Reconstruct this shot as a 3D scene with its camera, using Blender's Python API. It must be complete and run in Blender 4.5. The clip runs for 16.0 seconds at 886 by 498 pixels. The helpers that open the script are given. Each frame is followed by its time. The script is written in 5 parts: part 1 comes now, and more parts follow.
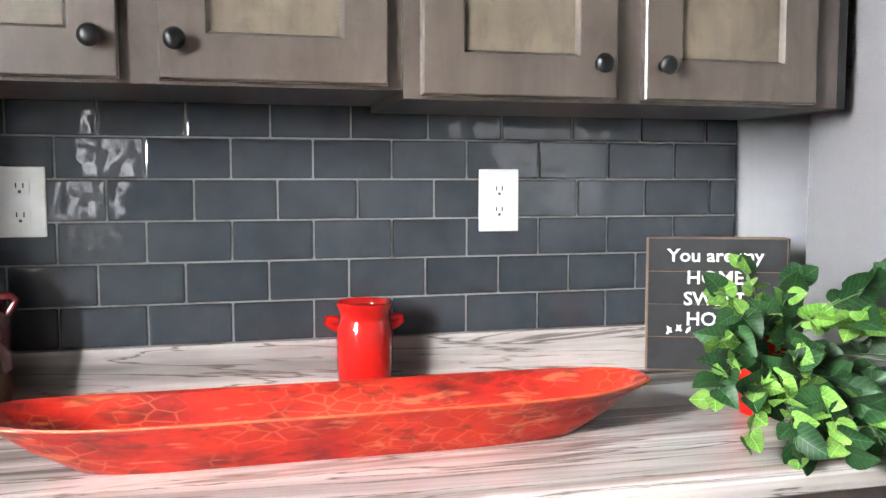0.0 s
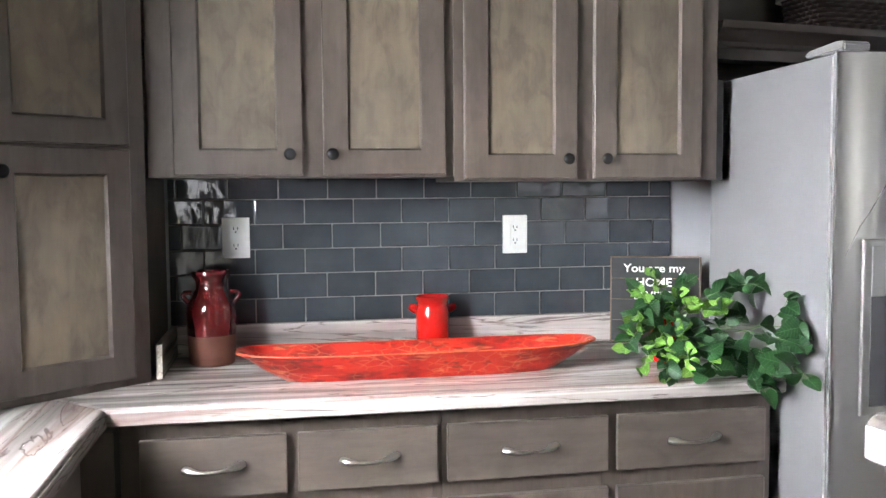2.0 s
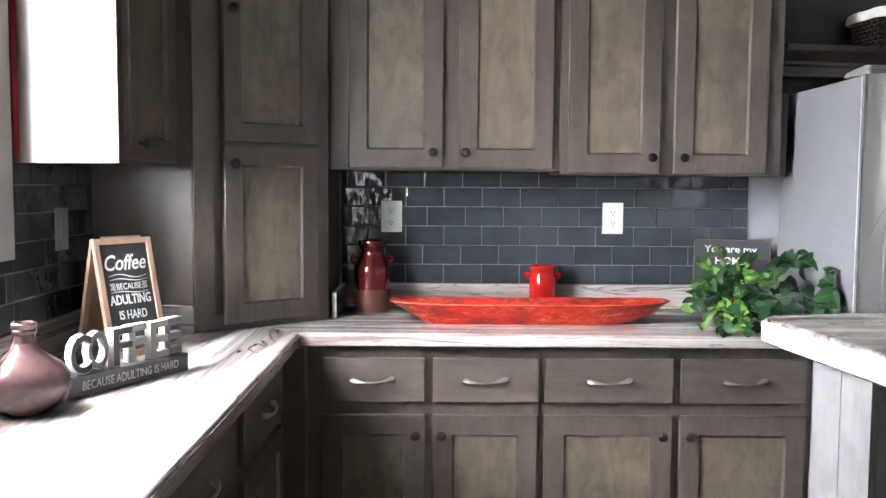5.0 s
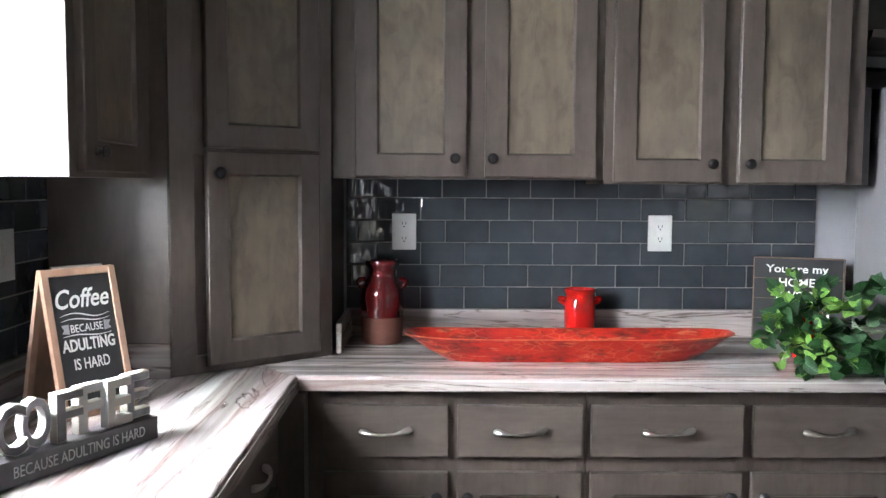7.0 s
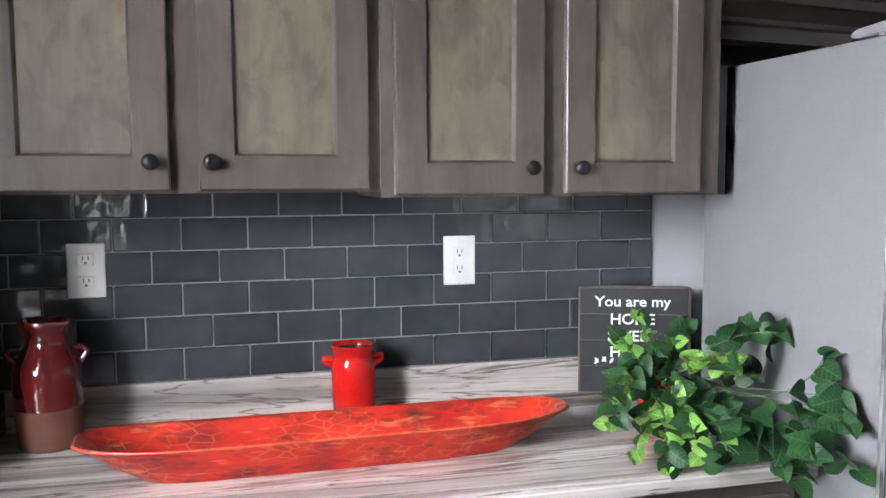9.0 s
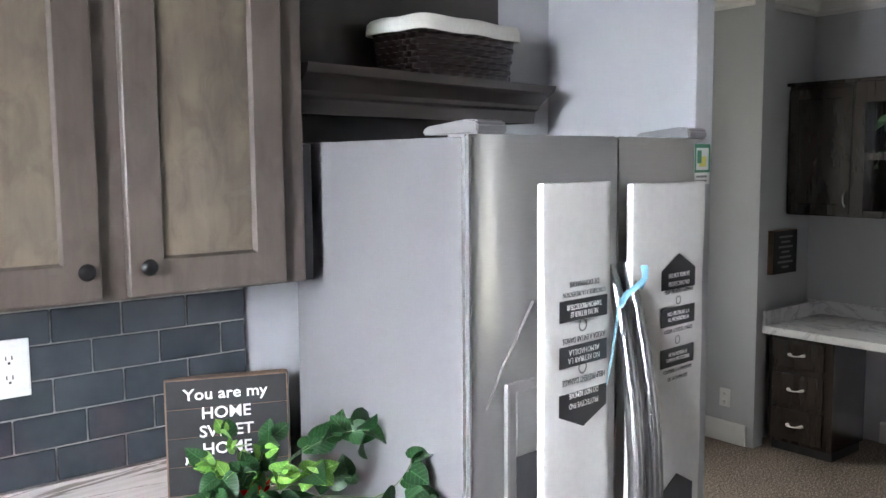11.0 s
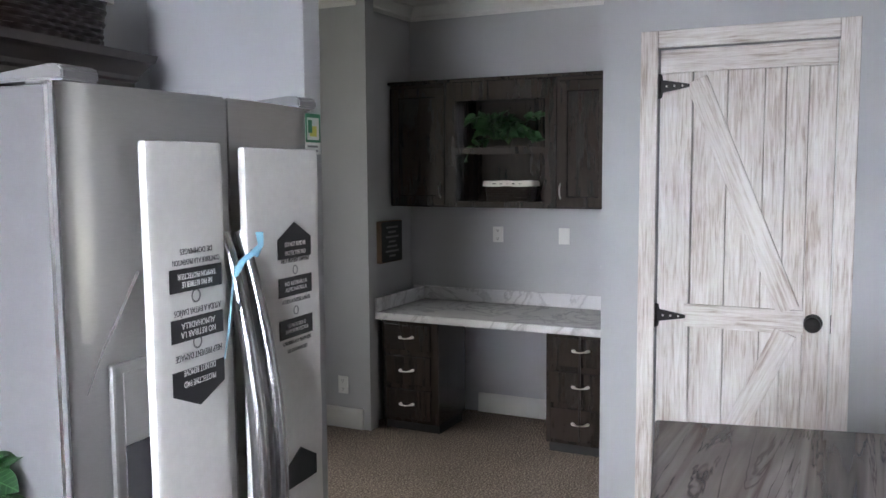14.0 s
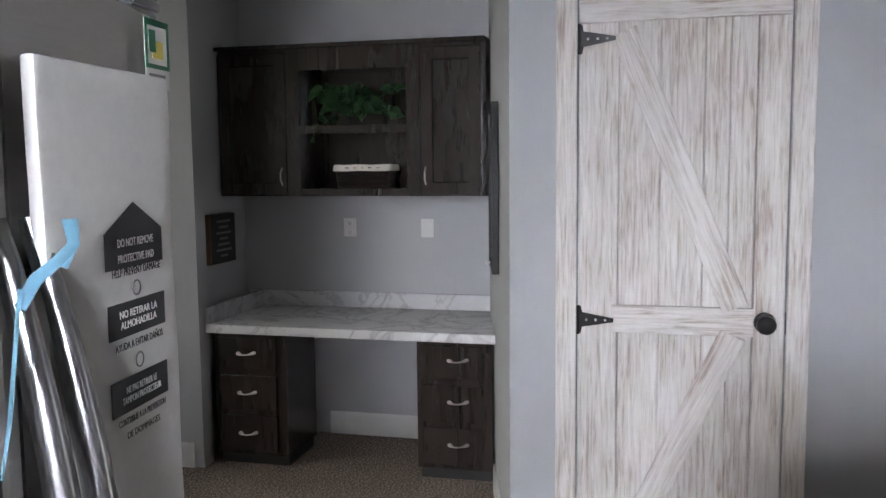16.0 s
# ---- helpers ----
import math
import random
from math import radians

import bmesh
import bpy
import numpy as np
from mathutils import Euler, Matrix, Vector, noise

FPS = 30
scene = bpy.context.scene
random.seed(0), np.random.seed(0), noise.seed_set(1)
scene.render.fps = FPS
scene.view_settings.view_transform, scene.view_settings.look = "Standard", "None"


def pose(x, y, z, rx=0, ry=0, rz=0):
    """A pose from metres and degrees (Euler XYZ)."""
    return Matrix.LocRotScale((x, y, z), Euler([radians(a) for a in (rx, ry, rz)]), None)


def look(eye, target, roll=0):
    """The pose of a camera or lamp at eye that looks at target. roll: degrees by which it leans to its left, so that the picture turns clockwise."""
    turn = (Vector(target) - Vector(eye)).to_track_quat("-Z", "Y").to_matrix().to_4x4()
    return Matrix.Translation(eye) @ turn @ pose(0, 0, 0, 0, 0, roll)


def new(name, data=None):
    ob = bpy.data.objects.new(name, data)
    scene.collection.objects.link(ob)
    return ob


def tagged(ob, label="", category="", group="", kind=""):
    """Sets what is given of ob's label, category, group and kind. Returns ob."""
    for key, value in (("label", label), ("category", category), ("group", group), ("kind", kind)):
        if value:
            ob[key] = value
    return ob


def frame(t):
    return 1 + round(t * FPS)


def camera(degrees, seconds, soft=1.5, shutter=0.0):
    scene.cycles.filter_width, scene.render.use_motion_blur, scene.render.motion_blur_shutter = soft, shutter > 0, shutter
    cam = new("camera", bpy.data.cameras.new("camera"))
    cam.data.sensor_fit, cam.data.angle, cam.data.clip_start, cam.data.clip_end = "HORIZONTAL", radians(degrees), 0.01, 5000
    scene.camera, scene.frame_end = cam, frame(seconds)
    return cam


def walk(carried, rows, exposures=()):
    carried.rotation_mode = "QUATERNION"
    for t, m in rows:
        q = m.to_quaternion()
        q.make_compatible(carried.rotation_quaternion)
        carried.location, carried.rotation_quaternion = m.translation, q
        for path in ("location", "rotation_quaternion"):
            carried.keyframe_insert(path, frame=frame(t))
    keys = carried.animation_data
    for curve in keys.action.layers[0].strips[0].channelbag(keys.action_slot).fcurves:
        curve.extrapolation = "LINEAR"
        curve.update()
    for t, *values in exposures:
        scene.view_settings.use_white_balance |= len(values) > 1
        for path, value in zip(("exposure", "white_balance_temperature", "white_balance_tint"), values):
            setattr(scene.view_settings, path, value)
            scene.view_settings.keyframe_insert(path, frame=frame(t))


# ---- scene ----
cam = camera(54.1, 16.0)
METRES, EYE, TILT, LEAN, TURN = 4.1, 1.27, 0.0, 0.0, -15.4
PATH = [
    (0, (-0.054, -0.329, 1.334), (0.438, 1.602, 1.177), -0.0),
    (0.5, (-0.113, -0.633, 1.401), (0.389, 1.296, 1.248), -0.5),
    (1, (-0.18, -0.893, 1.461), (0.308, 1.042, 1.324), -0.5),
    (1.5, (-0.264, -1.15, 1.455), (0.202, 0.79, 1.309), -0.3),
    (2, (-0.246, -1.407, 1.438), (0.108, 0.557, 1.304), -0.4),
    (2.5, (-0.242, -1.623, 1.401), (-0.039, 0.362, 1.271), -0.1),
    (3, (-0.307, -1.795, 1.399), (-0.159, 0.195, 1.269), 0.1),
    (5.5, (-0.209, -2.161, 1.427), (-0.204, -0.166, 1.281), 0.4),
    (6, (-0.296, -2.07, 1.435), (-0.275, -0.075, 1.294), 0.4),
    (6.5, (-0.313, -1.919, 1.446), (-0.29, 0.075, 1.298), 0.2),
    (7, (-0.299, -1.664, 1.463), (-0.277, 0.331, 1.313), 0.3),
    (7.5, (-0.332, -1.413, 1.467), (-0.294, 0.581, 1.317), 0.4),
    (8, (-0.329, -1.203, 1.509), (-0.199, 0.785, 1.337), 0.4),
    (8.5, (-0.233, -0.967, 1.494), (0.099, 0.998, 1.331), -0.1),
    (9, (-0.122, -0.774, 1.517), (0.394, 1.15, 1.343), -0.2),
    (9.5, (-0.076, -0.648, 1.563), (0.691, 1.191, 1.381), -0.3),
    (10, (-0.028, -0.611, 1.639), (0.979, 1.107, 1.455), -0.4),
    (10.2, (0.005, -0.619, 1.68), (1.072, 1.062, 1.488), -0.5),
    (12.3, (0.156, -0.653, 1.741), (1.635, 0.681, 1.562), -0.3),
    (12.5, (0.174, -0.66, 1.735), (1.696, 0.624, 1.555), -0.4),
    (13, (0.206, -0.675, 1.717), (1.833, 0.474, 1.535), -0.5),
    (13.5, (0.189, -0.657, 1.681), (1.909, 0.346, 1.496), -0.3),
    (14, (0.143, -0.597, 1.635), (1.927, 0.288, 1.448), -0.4),
    (14.5, (0.233, -0.497, 1.593), (2.05, 0.317, 1.401), -0.6),
    (15, (0.39, -0.373, 1.586), (2.229, 0.387, 1.39), -0.6),
    (15.5, (0.563, -0.228, 1.563), (2.441, 0.431, 1.364), -0.4),
    (16, (0.759, -0.084, 1.565), (2.69, 0.393, 1.363), -0.6),
]
EXPOSURES = [(0.0, 0.0, 6800, 10), (1.5, -0.10, 6700, 11), (3.0, -0.12, 6600, 11), (5.5, -0.33, 6450, 11), (7.0, -0.66, 6400, 11), (7.5, -0.74, 6400, 11), (8.5, -0.64, 6400, 11), (10.0, -0.08, 6400, 11), (12.5, -0.60, 6300, 14), (13.0, -0.62, 6300, 14), (14.5, -0.72, 6300, 14), (16.0, -0.90, 6350, 15)]
walk(cam, [(t, look(eye, target, roll)) for t, eye, target, roll in PATH], EXPOSURES)

# ---- light ----
world = bpy.data.worlds.new("sky")
scene.world = world
world.use_nodes = True
wn = world.node_tree.nodes
wl = world.node_tree.links
sky = wn.new("ShaderNodeTexSky")
sky.sky_type = "NISHITA"
sky.sun_disc = False
sky.sun_elevation = radians(35)
sky.sun_rotation = radians(270)
wl.new(sky.outputs["Color"], wn["Background"].inputs["Color"])
wn["Background"].inputs["Strength"].default_value = 0.1
DAY = 205.0         # glow of the overcast sky outside the window over the counter
DAY_FAR = 2.2      # the same outside the windows of the living room
HALL_GLOW = 15.0     # fill glow added behind an unseen opening in the hallway


# ---- materials ----
def shader(name):
    m = bpy.data.materials.new(name)
    m.use_nodes = True
    nt = m.node_tree
    return m, nt, nt.nodes["Principled BSDF"]


def ramp(nt, fac, stops):
    r = nt.nodes.new("ShaderNodeValToRGB")
    while len(r.color_ramp.elements) < len(stops):
        r.color_ramp.elements.new(0.5)
    for e, (p, c) in zip(r.color_ramp.elements, stops):
        e.position, e.color = p, (*c, 1)
    nt.links.new(fac, r.inputs[0])
    return r.outputs[0]


def coords(nt, scale=(1, 1, 1), shift=True):
    tc = nt.nodes.new("ShaderNodeTexCoord")
    mp = nt.nodes.new("ShaderNodeMapping")
    mp.inputs["Scale"].default_value = scale
    nt.links.new(tc.outputs["Object"], mp.inputs["Vector"])
    if not shift:
        return mp.outputs[0]
    oi = nt.nodes.new("ShaderNodeObjectInfo")
    k = nt.nodes.new("ShaderNodeMath")
    k.operation = "MULTIPLY"
    k.inputs[1].default_value = 37.0
    nt.links.new(oi.outputs["Random"], k.inputs[0])
    ad = nt.nodes.new("ShaderNodeVectorMath")
    nt.links.new(mp.outputs[0], ad.inputs[0])
    nt.links.new(k.outputs[0], ad.inputs[1])
    return ad.outputs[0]


def noise_tex(nt, vec, scale, detail=4.0, rough=0.55, dist=0.0):
    n = nt.nodes.new("ShaderNodeTexNoise")
    n.inputs["Scale"].default_value = scale
    n.inputs["Detail"].default_value = detail
    n.inputs["Roughness"].default_value = rough
    n.inputs["Distortion"].default_value = dist
    nt.links.new(vec, n.inputs["Vector"])
    return n.outputs["Fac"]


def mix(nt, fac, a, b, mode="MIX"):
    n = nt.nodes.new("ShaderNodeMix")
    n.data_type, n.blend_type = "RGBA", mode
    for s, v in ((n.inputs[0], fac), (n.inputs[6], a), (n.inputs[7], b)):
        if isinstance(v, (int, float)):
            s.default_value = v
        elif isinstance(v, tuple):
            s.default_value = (*v, 1)
        else:
            nt.links.new(v, s)
    return n.outputs[2]


def bump(nt, bsdf, height, strength=0.2, dist=0.002):
    b = nt.nodes.new("ShaderNodeBump")
    b.inputs["Strength"].default_value = strength
    b.inputs["Distance"].default_value = dist
    nt.links.new(height, b.inputs["Height"])
    nt.links.new(b.outputs[0], bsdf.inputs["Normal"])


def plain(name, col, rough=0.5, metal=0.0, var=0.12, scale=30.0, coat=0.0, bmp=0.0):
    m, nt, b = shader(name)
    v = coords(nt)
    n = noise_tex(nt, v, scale, 5)
    n2 = noise_tex(nt, v, scale * 0.13, 3)
    lo = tuple(c * (1 - var) for c in col)
    hi = tuple(min(1, c * (1 + var)) for c in col)
    c1 = ramp(nt, n, [(0.3, lo), (0.7, hi)])
    c2 = mix(nt, n2, c1, mix(nt, 0.6, c1, col))
    nt.links.new(c2, b.inputs["Base Color"])
    b.inputs["Roughness"].default_value = rough
    b.inputs["Metallic"].default_value = metal
    b.inputs["Coat Weight"].default_value = coat
    b.inputs["Coat Roughness"].default_value = 0.08
    if bmp:
        bump(nt, b, n, bmp)
    return m


def wood(name, dark, light, axis="z", rough=0.40, grain=1.0, blotch=0.6, coat=0.2):
    m, nt, b = shader(name)
    s = {"z": (15, 15, 1.5), "x": (1.5, 15, 15), "y": (15, 1.5, 15)}[axis]
    v = coords(nt, s)
    fine = noise_tex(nt, v, 3.0 * grain, 7, 0.65, 0.6)
    v2 = coords(nt, tuple(q * 0.28 for q in s))
    broad = noise_tex(nt, v2, 1.6, 4, 0.6, 1.2)
    v3 = coords(nt, (1, 1, 1))
    blot = noise_tex(nt, v3, 5.0, 3, 0.5)
    mid = tuple((a + c) / 2 for a, c in zip(dark, light))
    c1 = ramp(nt, fine, [(0.22, dark), (0.5, mid), (0.82, light)])
    c2 = mix(nt, 0.55, c1, ramp(nt, broad, [(0.3, dark), (0.7, light)]))
    c3 = mix(nt, blotch, c2, ramp(nt, blot, [(0.35, (0.72, 0.72, 0.74)), (0.7, (1.1, 1.08, 1.04))]), "MULTIPLY")
    mott = noise_tex(nt, coords(nt, tuple(6.0 + 0.45 * q for q in s)), 1.5, 5, 0.6, 0.8)
    c3 = mix(nt, blotch, c3, ramp(nt, mott, [(0.36, (0.74, 0.73, 0.73)), (0.52, (1.0, 1.0, 1.0)), (0.68, (1.10, 1.08, 1.05))]), "MULTIPLY")
    nt.links.new(c3, b.inputs["Base Color"])
    b.inputs["Roughness"].default_value = rough
    b.inputs["Coat Weight"].default_value = coat
    b.inputs["Coat Roughness"].default_value = 0.22
    bump(nt, b, fine, 0.12, 0.001)
    return m


def laminate(name, axis="x", depth=1.0, bare=0.565):
    """Streaky stone-look laminate: pale bands, grey and rust-red veins along one axis."""
    m, nt, b = shader(name)
    long = (0.36, 6.0, 6.0) if axis == "x" else (6.0, 0.36, 6.0)
    v = coords(nt, long, False)
    warp = noise_tex(nt, v, 1.25, 3, 0.5, 1.0)
    c1 = ramp(nt, warp, [(0.31, (0.15, 0.135, 0.13)), (0.41, (0.33, 0.30, 0.285)), (0.49, (0.50, 0.455, 0.43)), (0.56, (0.40, 0.36, 0.345)), (0.64, (0.66, 0.63, 0.61)), (0.74, (0.45, 0.41, 0.40))])
    v2 = coords(nt, tuple(q * 1.2 + 0.1 for q in long), False)
    veins = noise_tex(nt, v2, 1.4, 5, 0.55, 1.3)
    mask = ramp(nt, veins, [(0.478, (0, 0, 0)), (0.494, (0.9, 0.9, 0.9)), (0.503, (0, 0, 0)), (0.60, (0, 0, 0)), (0.612, (0.6, 0.6, 0.6)), (0.622, (0, 0, 0))])
    c2 = mix(nt, mask, c1, (0.085, 0.062, 0.058))
    rust = noise_tex(nt, coords(nt, tuple(q * 0.7 for q in long), False), 1.3, 4, 0.55, 1.0)
    c3 = mix(nt, ramp(nt, rust, [(0.555, (0, 0, 0)), (0.60, (0.7, 0.7, 0.7)), (0.64, (0, 0, 0))]), c2, (0.20, 0.125, 0.11))
    pale = noise_tex(nt, coords(nt, tuple(q * 0.9 for q in long), False), 1.1, 3, 0.5, 0.8)
    c4 = mix(nt, ramp(nt, pale, [(bare, (0, 0, 0)), (bare + 0.02, (0.85, 0.85, 0.85))]), c3, (0.80, 0.79, 0.77))
    grain = noise_tex(nt, coords(nt, tuple(q * 9 for q in long), False), 2.0, 4, 0.6)
    c5 = mix(nt, 0.5, c4, ramp(nt, grain, [(0.3, (0.78, 0.77, 0.76)), (0.7, (1.12, 1.12, 1.12))]), "MULTIPLY")
    # depth below 1 multiplies shade into the laminate's colour
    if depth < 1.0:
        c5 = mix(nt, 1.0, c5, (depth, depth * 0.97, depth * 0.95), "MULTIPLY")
    nt.links.new(c5, b.inputs["Base Color"])
    b.inputs["Roughness"].default_value = 0.27
    return m


def marble(name):
    m, nt, b = shader(name)
    v = coords(nt, (1, 1, 1), False)
    n = noise_tex(nt, v, 2.2, 8, 0.6, 1.8)
    c1 = ramp(nt, n, [(0.44, (0.70, 0.70, 0.71)), (0.49, (0.32, 0.32, 0.34)), (0.52, (0.68, 0.68, 0.70)), (0.8, (0.74, 0.74, 0.75))])
    c2 = mix(nt, noise_tex(nt, v, 6, 4), c1, (0.66, 0.66, 0.68))
    nt.links.new(c2, b.inputs["Base Color"])
    b.inputs["Roughness"].default_value = 0.22
    return m


def tile_mat():
    m, nt, b = shader("glazed_tile")
    oi = nt.nodes.new("ShaderNodeObjectInfo")
    c = ramp(nt, oi.outputs["Random"], [(0.0, (0.030, 0.036, 0.042)), (0.5, (0.042, 0.050, 0.058)), (1.0, (0.052, 0.060, 0.068))])
    v = coords(nt)
    n = noise_tex(nt, v, 9, 3)
    c2 = mix(nt, 0.35, c, ramp(nt, n, [(0.3, (0.02, 0.024, 0.03)), (0.75, (0.075, 0.085, 0.095))]))
    nt.links.new(c2, b.inputs["Base Color"])
    b.inputs["Roughness"].default_value = 0.07
    b.inputs["IOR"].default_value = 1.5
    bump(nt, b, noise_tex(nt, v, 11, 2), 0.9, 0.0035)
    return m


def paint(name, col, rough=0.75):
    m, nt, b = shader(name)
    v = coords(nt, (1, 1, 1), False)
    n = noise_tex(nt, v, 260, 3)
    big = noise_tex(nt, v, 1.6, 3)
    c = ramp(nt, big, [(0.3, tuple(q * 0.96 for q in col)), (0.7, tuple(q * 1.03 for q in col))])
    nt.links.new(c, b.inputs["Base Color"])
    b.inputs["Roughness"].default_value = rough
    bump(nt, b, n, 0.12, 0.001)
    return m


def brushed(name, col, rough, axis="x"):
    m, nt, b = shader(name)
    s = (2, 400, 400) if axis == "x" else (400, 400, 2)
    n = noise_tex(nt, coords(nt, s, False), 1.0, 3)
    c = ramp(nt, n, [(0.3, tuple(q * 0.975 for q in col)), (0.7, tuple(min(1, q * 1.02) for q in col))])
    nt.links.new(c, b.inputs["Base Color"])
    b.inputs["Metallic"].default_value = 0.95
    b.inputs["Roughness"].default_value = rough
    bump(nt, b, n, 0.015, 0.0004)
    return m


def whitewash():
    m, nt, b = shader("whitewashed_wood")
    v = coords(nt, (38, 38, 2.2))
    n = noise_tex(nt, v, 2.6, 8, 0.72, 0.5)
    patch = noise_tex(nt, coords(nt, (5, 5, 1.8)), 1.4, 4, 0.6)
    k = mix(nt, 0.36, ramp(nt, n, [(0, (0, 0, 0)), (1, (1, 1, 1))]), ramp(nt, patch, [(0, (0, 0, 0)), (1, (1, 1, 1))]))
    c = ramp(nt, k, [(0.31, (0.24, 0.185, 0.15)), (0.40, (0.46, 0.39, 0.345)), (0.48, (0.66, 0.615, 0.585)), (0.59, (0.80, 0.775, 0.76))])
    nt.links.new(c, b.inputs["Base Color"])
    b.inputs["Roughness"].default_value = 0.7
    bump(nt, b, n, 0.3, 0.002)
    return m


def carpet_mat():
    m, nt, b = shader("carpet")
    v = coords(nt, (1, 1, 1), False)
    n = noise_tex(nt, v, 92, 5, 0.9)
    p = noise_tex(nt, v, 3.0, 3)
    c = ramp(nt, n, [(0.40, (0.026, 0.019, 0.015)), (0.48, (0.14, 0.107, 0.086)), (0.54, (0.34, 0.275, 0.228)), (0.61, (0.66, 0.57, 0.49))])
    c2 = mix(nt, 0.5, c, ramp(nt, p, [(0.3, (0.75, 0.75, 0.75)), (0.7, (1.1, 1.1, 1.1))]), "MULTIPLY")
    nt.links.new(c2, b.inputs["Base Color"])
    b.inputs["Roughness"].default_value = 0.95
    bump(nt, b, n, 0.5, 0.008)
    return m


def worn_red():
    """Hand-carved red milk paint with the ground showing through in short pale strokes."""
    m, nt, b = shader("worn_red_paint")
    n = noise_tex(nt, coords(nt, (7, 20, 45), False), 1.6, 3, 0.5, 0.3)
    streak = ramp(nt, n, [(0.60, (0, 0, 0)), (0.68, (0.55, 0.55, 0.55))])
    cut = noise_tex(nt, coords(nt, (11, 26, 34), False), 1.5, 2, 0.5, 0.2)
    big = noise_tex(nt, coords(nt, (5, 9, 12), False), 1.5, 4)
    c = ramp(nt, big, [(0.34, (0.13, 0.008, 0.008)), (0.5, (0.38, 0.014, 0.009)), (0.70, (0.52, 0.030, 0.014))])
    c = mix(nt, streak, c, (0.62, 0.22, 0.11))
    vo = nt.nodes.new("ShaderNodeTexVoronoi")
    vo.feature = "DISTANCE_TO_EDGE"
    vo.inputs["Scale"].default_value = 1.0
    nt.links.new(coords(nt, (24, 40, 55), False), vo.inputs["Vector"])
    edge = ramp(nt, vo.outputs["Distance"], [(0.0, (0.30, 0.30, 0.30)), (0.08, (0, 0, 0))])
    gate = noise_tex(nt, coords(nt, (9, 14, 14), False), 1.2, 2)
    edge = mix(nt, 1.0, edge, ramp(nt, gate, [(0.46, (0, 0, 0)), (0.60, (1, 1, 1))]), "MULTIPLY")
    c = mix(nt, edge, c, (0.72, 0.30, 0.14))
    c = mix(nt, ramp(nt, cut, [(0.32, (0.6, 0.6, 0.6)), (0.40, (0, 0, 0))]), c, (0.10, 0.010, 0.008))
    nt.links.new(c, b.inputs["Base Color"])
    b.inputs["Roughness"].default_value = 0.36
    bump(nt, b, cut, 0.5, 0.006)
    return m


def leaf_mat(name, dark, light):
    m, nt, b = shader(name)
    oi = nt.nodes.new("ShaderNodeObjectInfo")
    c = ramp(nt, oi.outputs["Random"], [(0.0, dark), (1.0, light)])
    n = noise_tex(nt, coords(nt), 45, 4)
    c = mix(nt, 0.4, c, ramp(nt, n, [(0.35, tuple(q * 0.6 for q in dark)), (0.7, light)]))
    tc = nt.nodes.new("ShaderNodeTexCoord")
    sx = nt.nodes.new("ShaderNodeSeparateXYZ")
    nt.links.new(tc.outputs["Object"], sx.inputs[0])

    def calc(op, a, k):
        q = nt.nodes.new("ShaderNodeMath")
        q.operation = op
        for slot, val in zip(q.inputs, (a, k)):
            if isinstance(val, (int, float)):
                slot.default_value = val
            else:
                nt.links.new(val, slot)
        return q.outputs[0]
    ax = calc("ABSOLUTE", sx.outputs[0], 0.0)
    along = calc("SUBTRACT", sx.outputs[1], calc("MULTIPLY", ax, 0.75))
    wave = calc("SINE", calc("MULTIPLY", along, 480.0), 0.0)
    side = ramp(nt, wave, [(0.86, (0, 0, 0)), (0.98, (0.30, 0.30, 0.30))])
    rib = ramp(nt, calc("MULTIPLY", ax, 100.0), [(0.06, (0.5, 0.5, 0.5)), (0.16, (0, 0, 0))])
    pale = tuple(min(1.0, q * 2.0 + 0.03) for q in light)
    c = mix(nt, side, c, pale)
    c = mix(nt, rib, c, pale)
    nt.links.new(c, b.inputs["Base Color"])
    b.inputs["Roughness"].default_value = 0.48
    b.inputs["IOR"].default_value = 1.33
    b.inputs["Transmission Weight"].default_value = 0.0
    bump(nt, b, n, 0.3, 0.002)
    return m


def glow(name, col, strength):
    m, nt, b = shader(name)
    b.inputs["Base Color"].default_value = (0, 0, 0, 1)
    b.inputs["Emission Color"].default_value = (*col, 1)
    b.inputs["Emission Strength"].default_value = strength
    return m


FRAME_W = wood("grey_stained_maple", (0.066, 0.052, 0.043), (0.126, 0.102, 0.086), "z")
RAIL_W = wood("grey_stained_maple_rail", (0.074, 0.059, 0.049), (0.140, 0.115, 0.097), "x")
PANEL_W = wood("tan_stained_maple_panel", (0.117, 0.094, 0.068), (0.218, 0.183, 0.138), "z", 0.42, 0.7, 0.95)
DARK_W = wood("espresso_stained_maple", (0.017, 0.012, 0.010), (0.034, 0.025, 0.022), "z", 0.26, 1.0, 0.15, 0.3)
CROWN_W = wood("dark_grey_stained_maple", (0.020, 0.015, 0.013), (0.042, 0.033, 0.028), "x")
LAM_X = laminate("laminate_streaks_along_wall", "x")
LAM_Y = laminate("laminate_streaks_along_window", "y")
LAM_EDGE = laminate("pale_laminate_edge_along_wall", "x", 1.0, 0.525)
LAM_EDGE_Y = laminate("pale_laminate_edge_along_window", "y", 1.0, 0.525)
# the counter's laminate again, with shade put into the colour
LAM_SHADED = laminate("shaded_streaky_laminate", "x", 0.46, 0.9)
MARBLE = marble("white_marble_laminate")
TILE = tile_mat()
GROUT = plain("grout", (0.21, 0.205, 0.20), 0.9, 0, 0.2, 120)
WALL_P = paint("grey_wall_paint", (0.44, 0.45, 0.47))
CEIL_P = paint("white_ceiling_paint", (0.74, 0.74, 0.73), 0.85)
TRIM_P = paint("white_trim_paint", (0.74, 0.74, 0.72), 0.45)
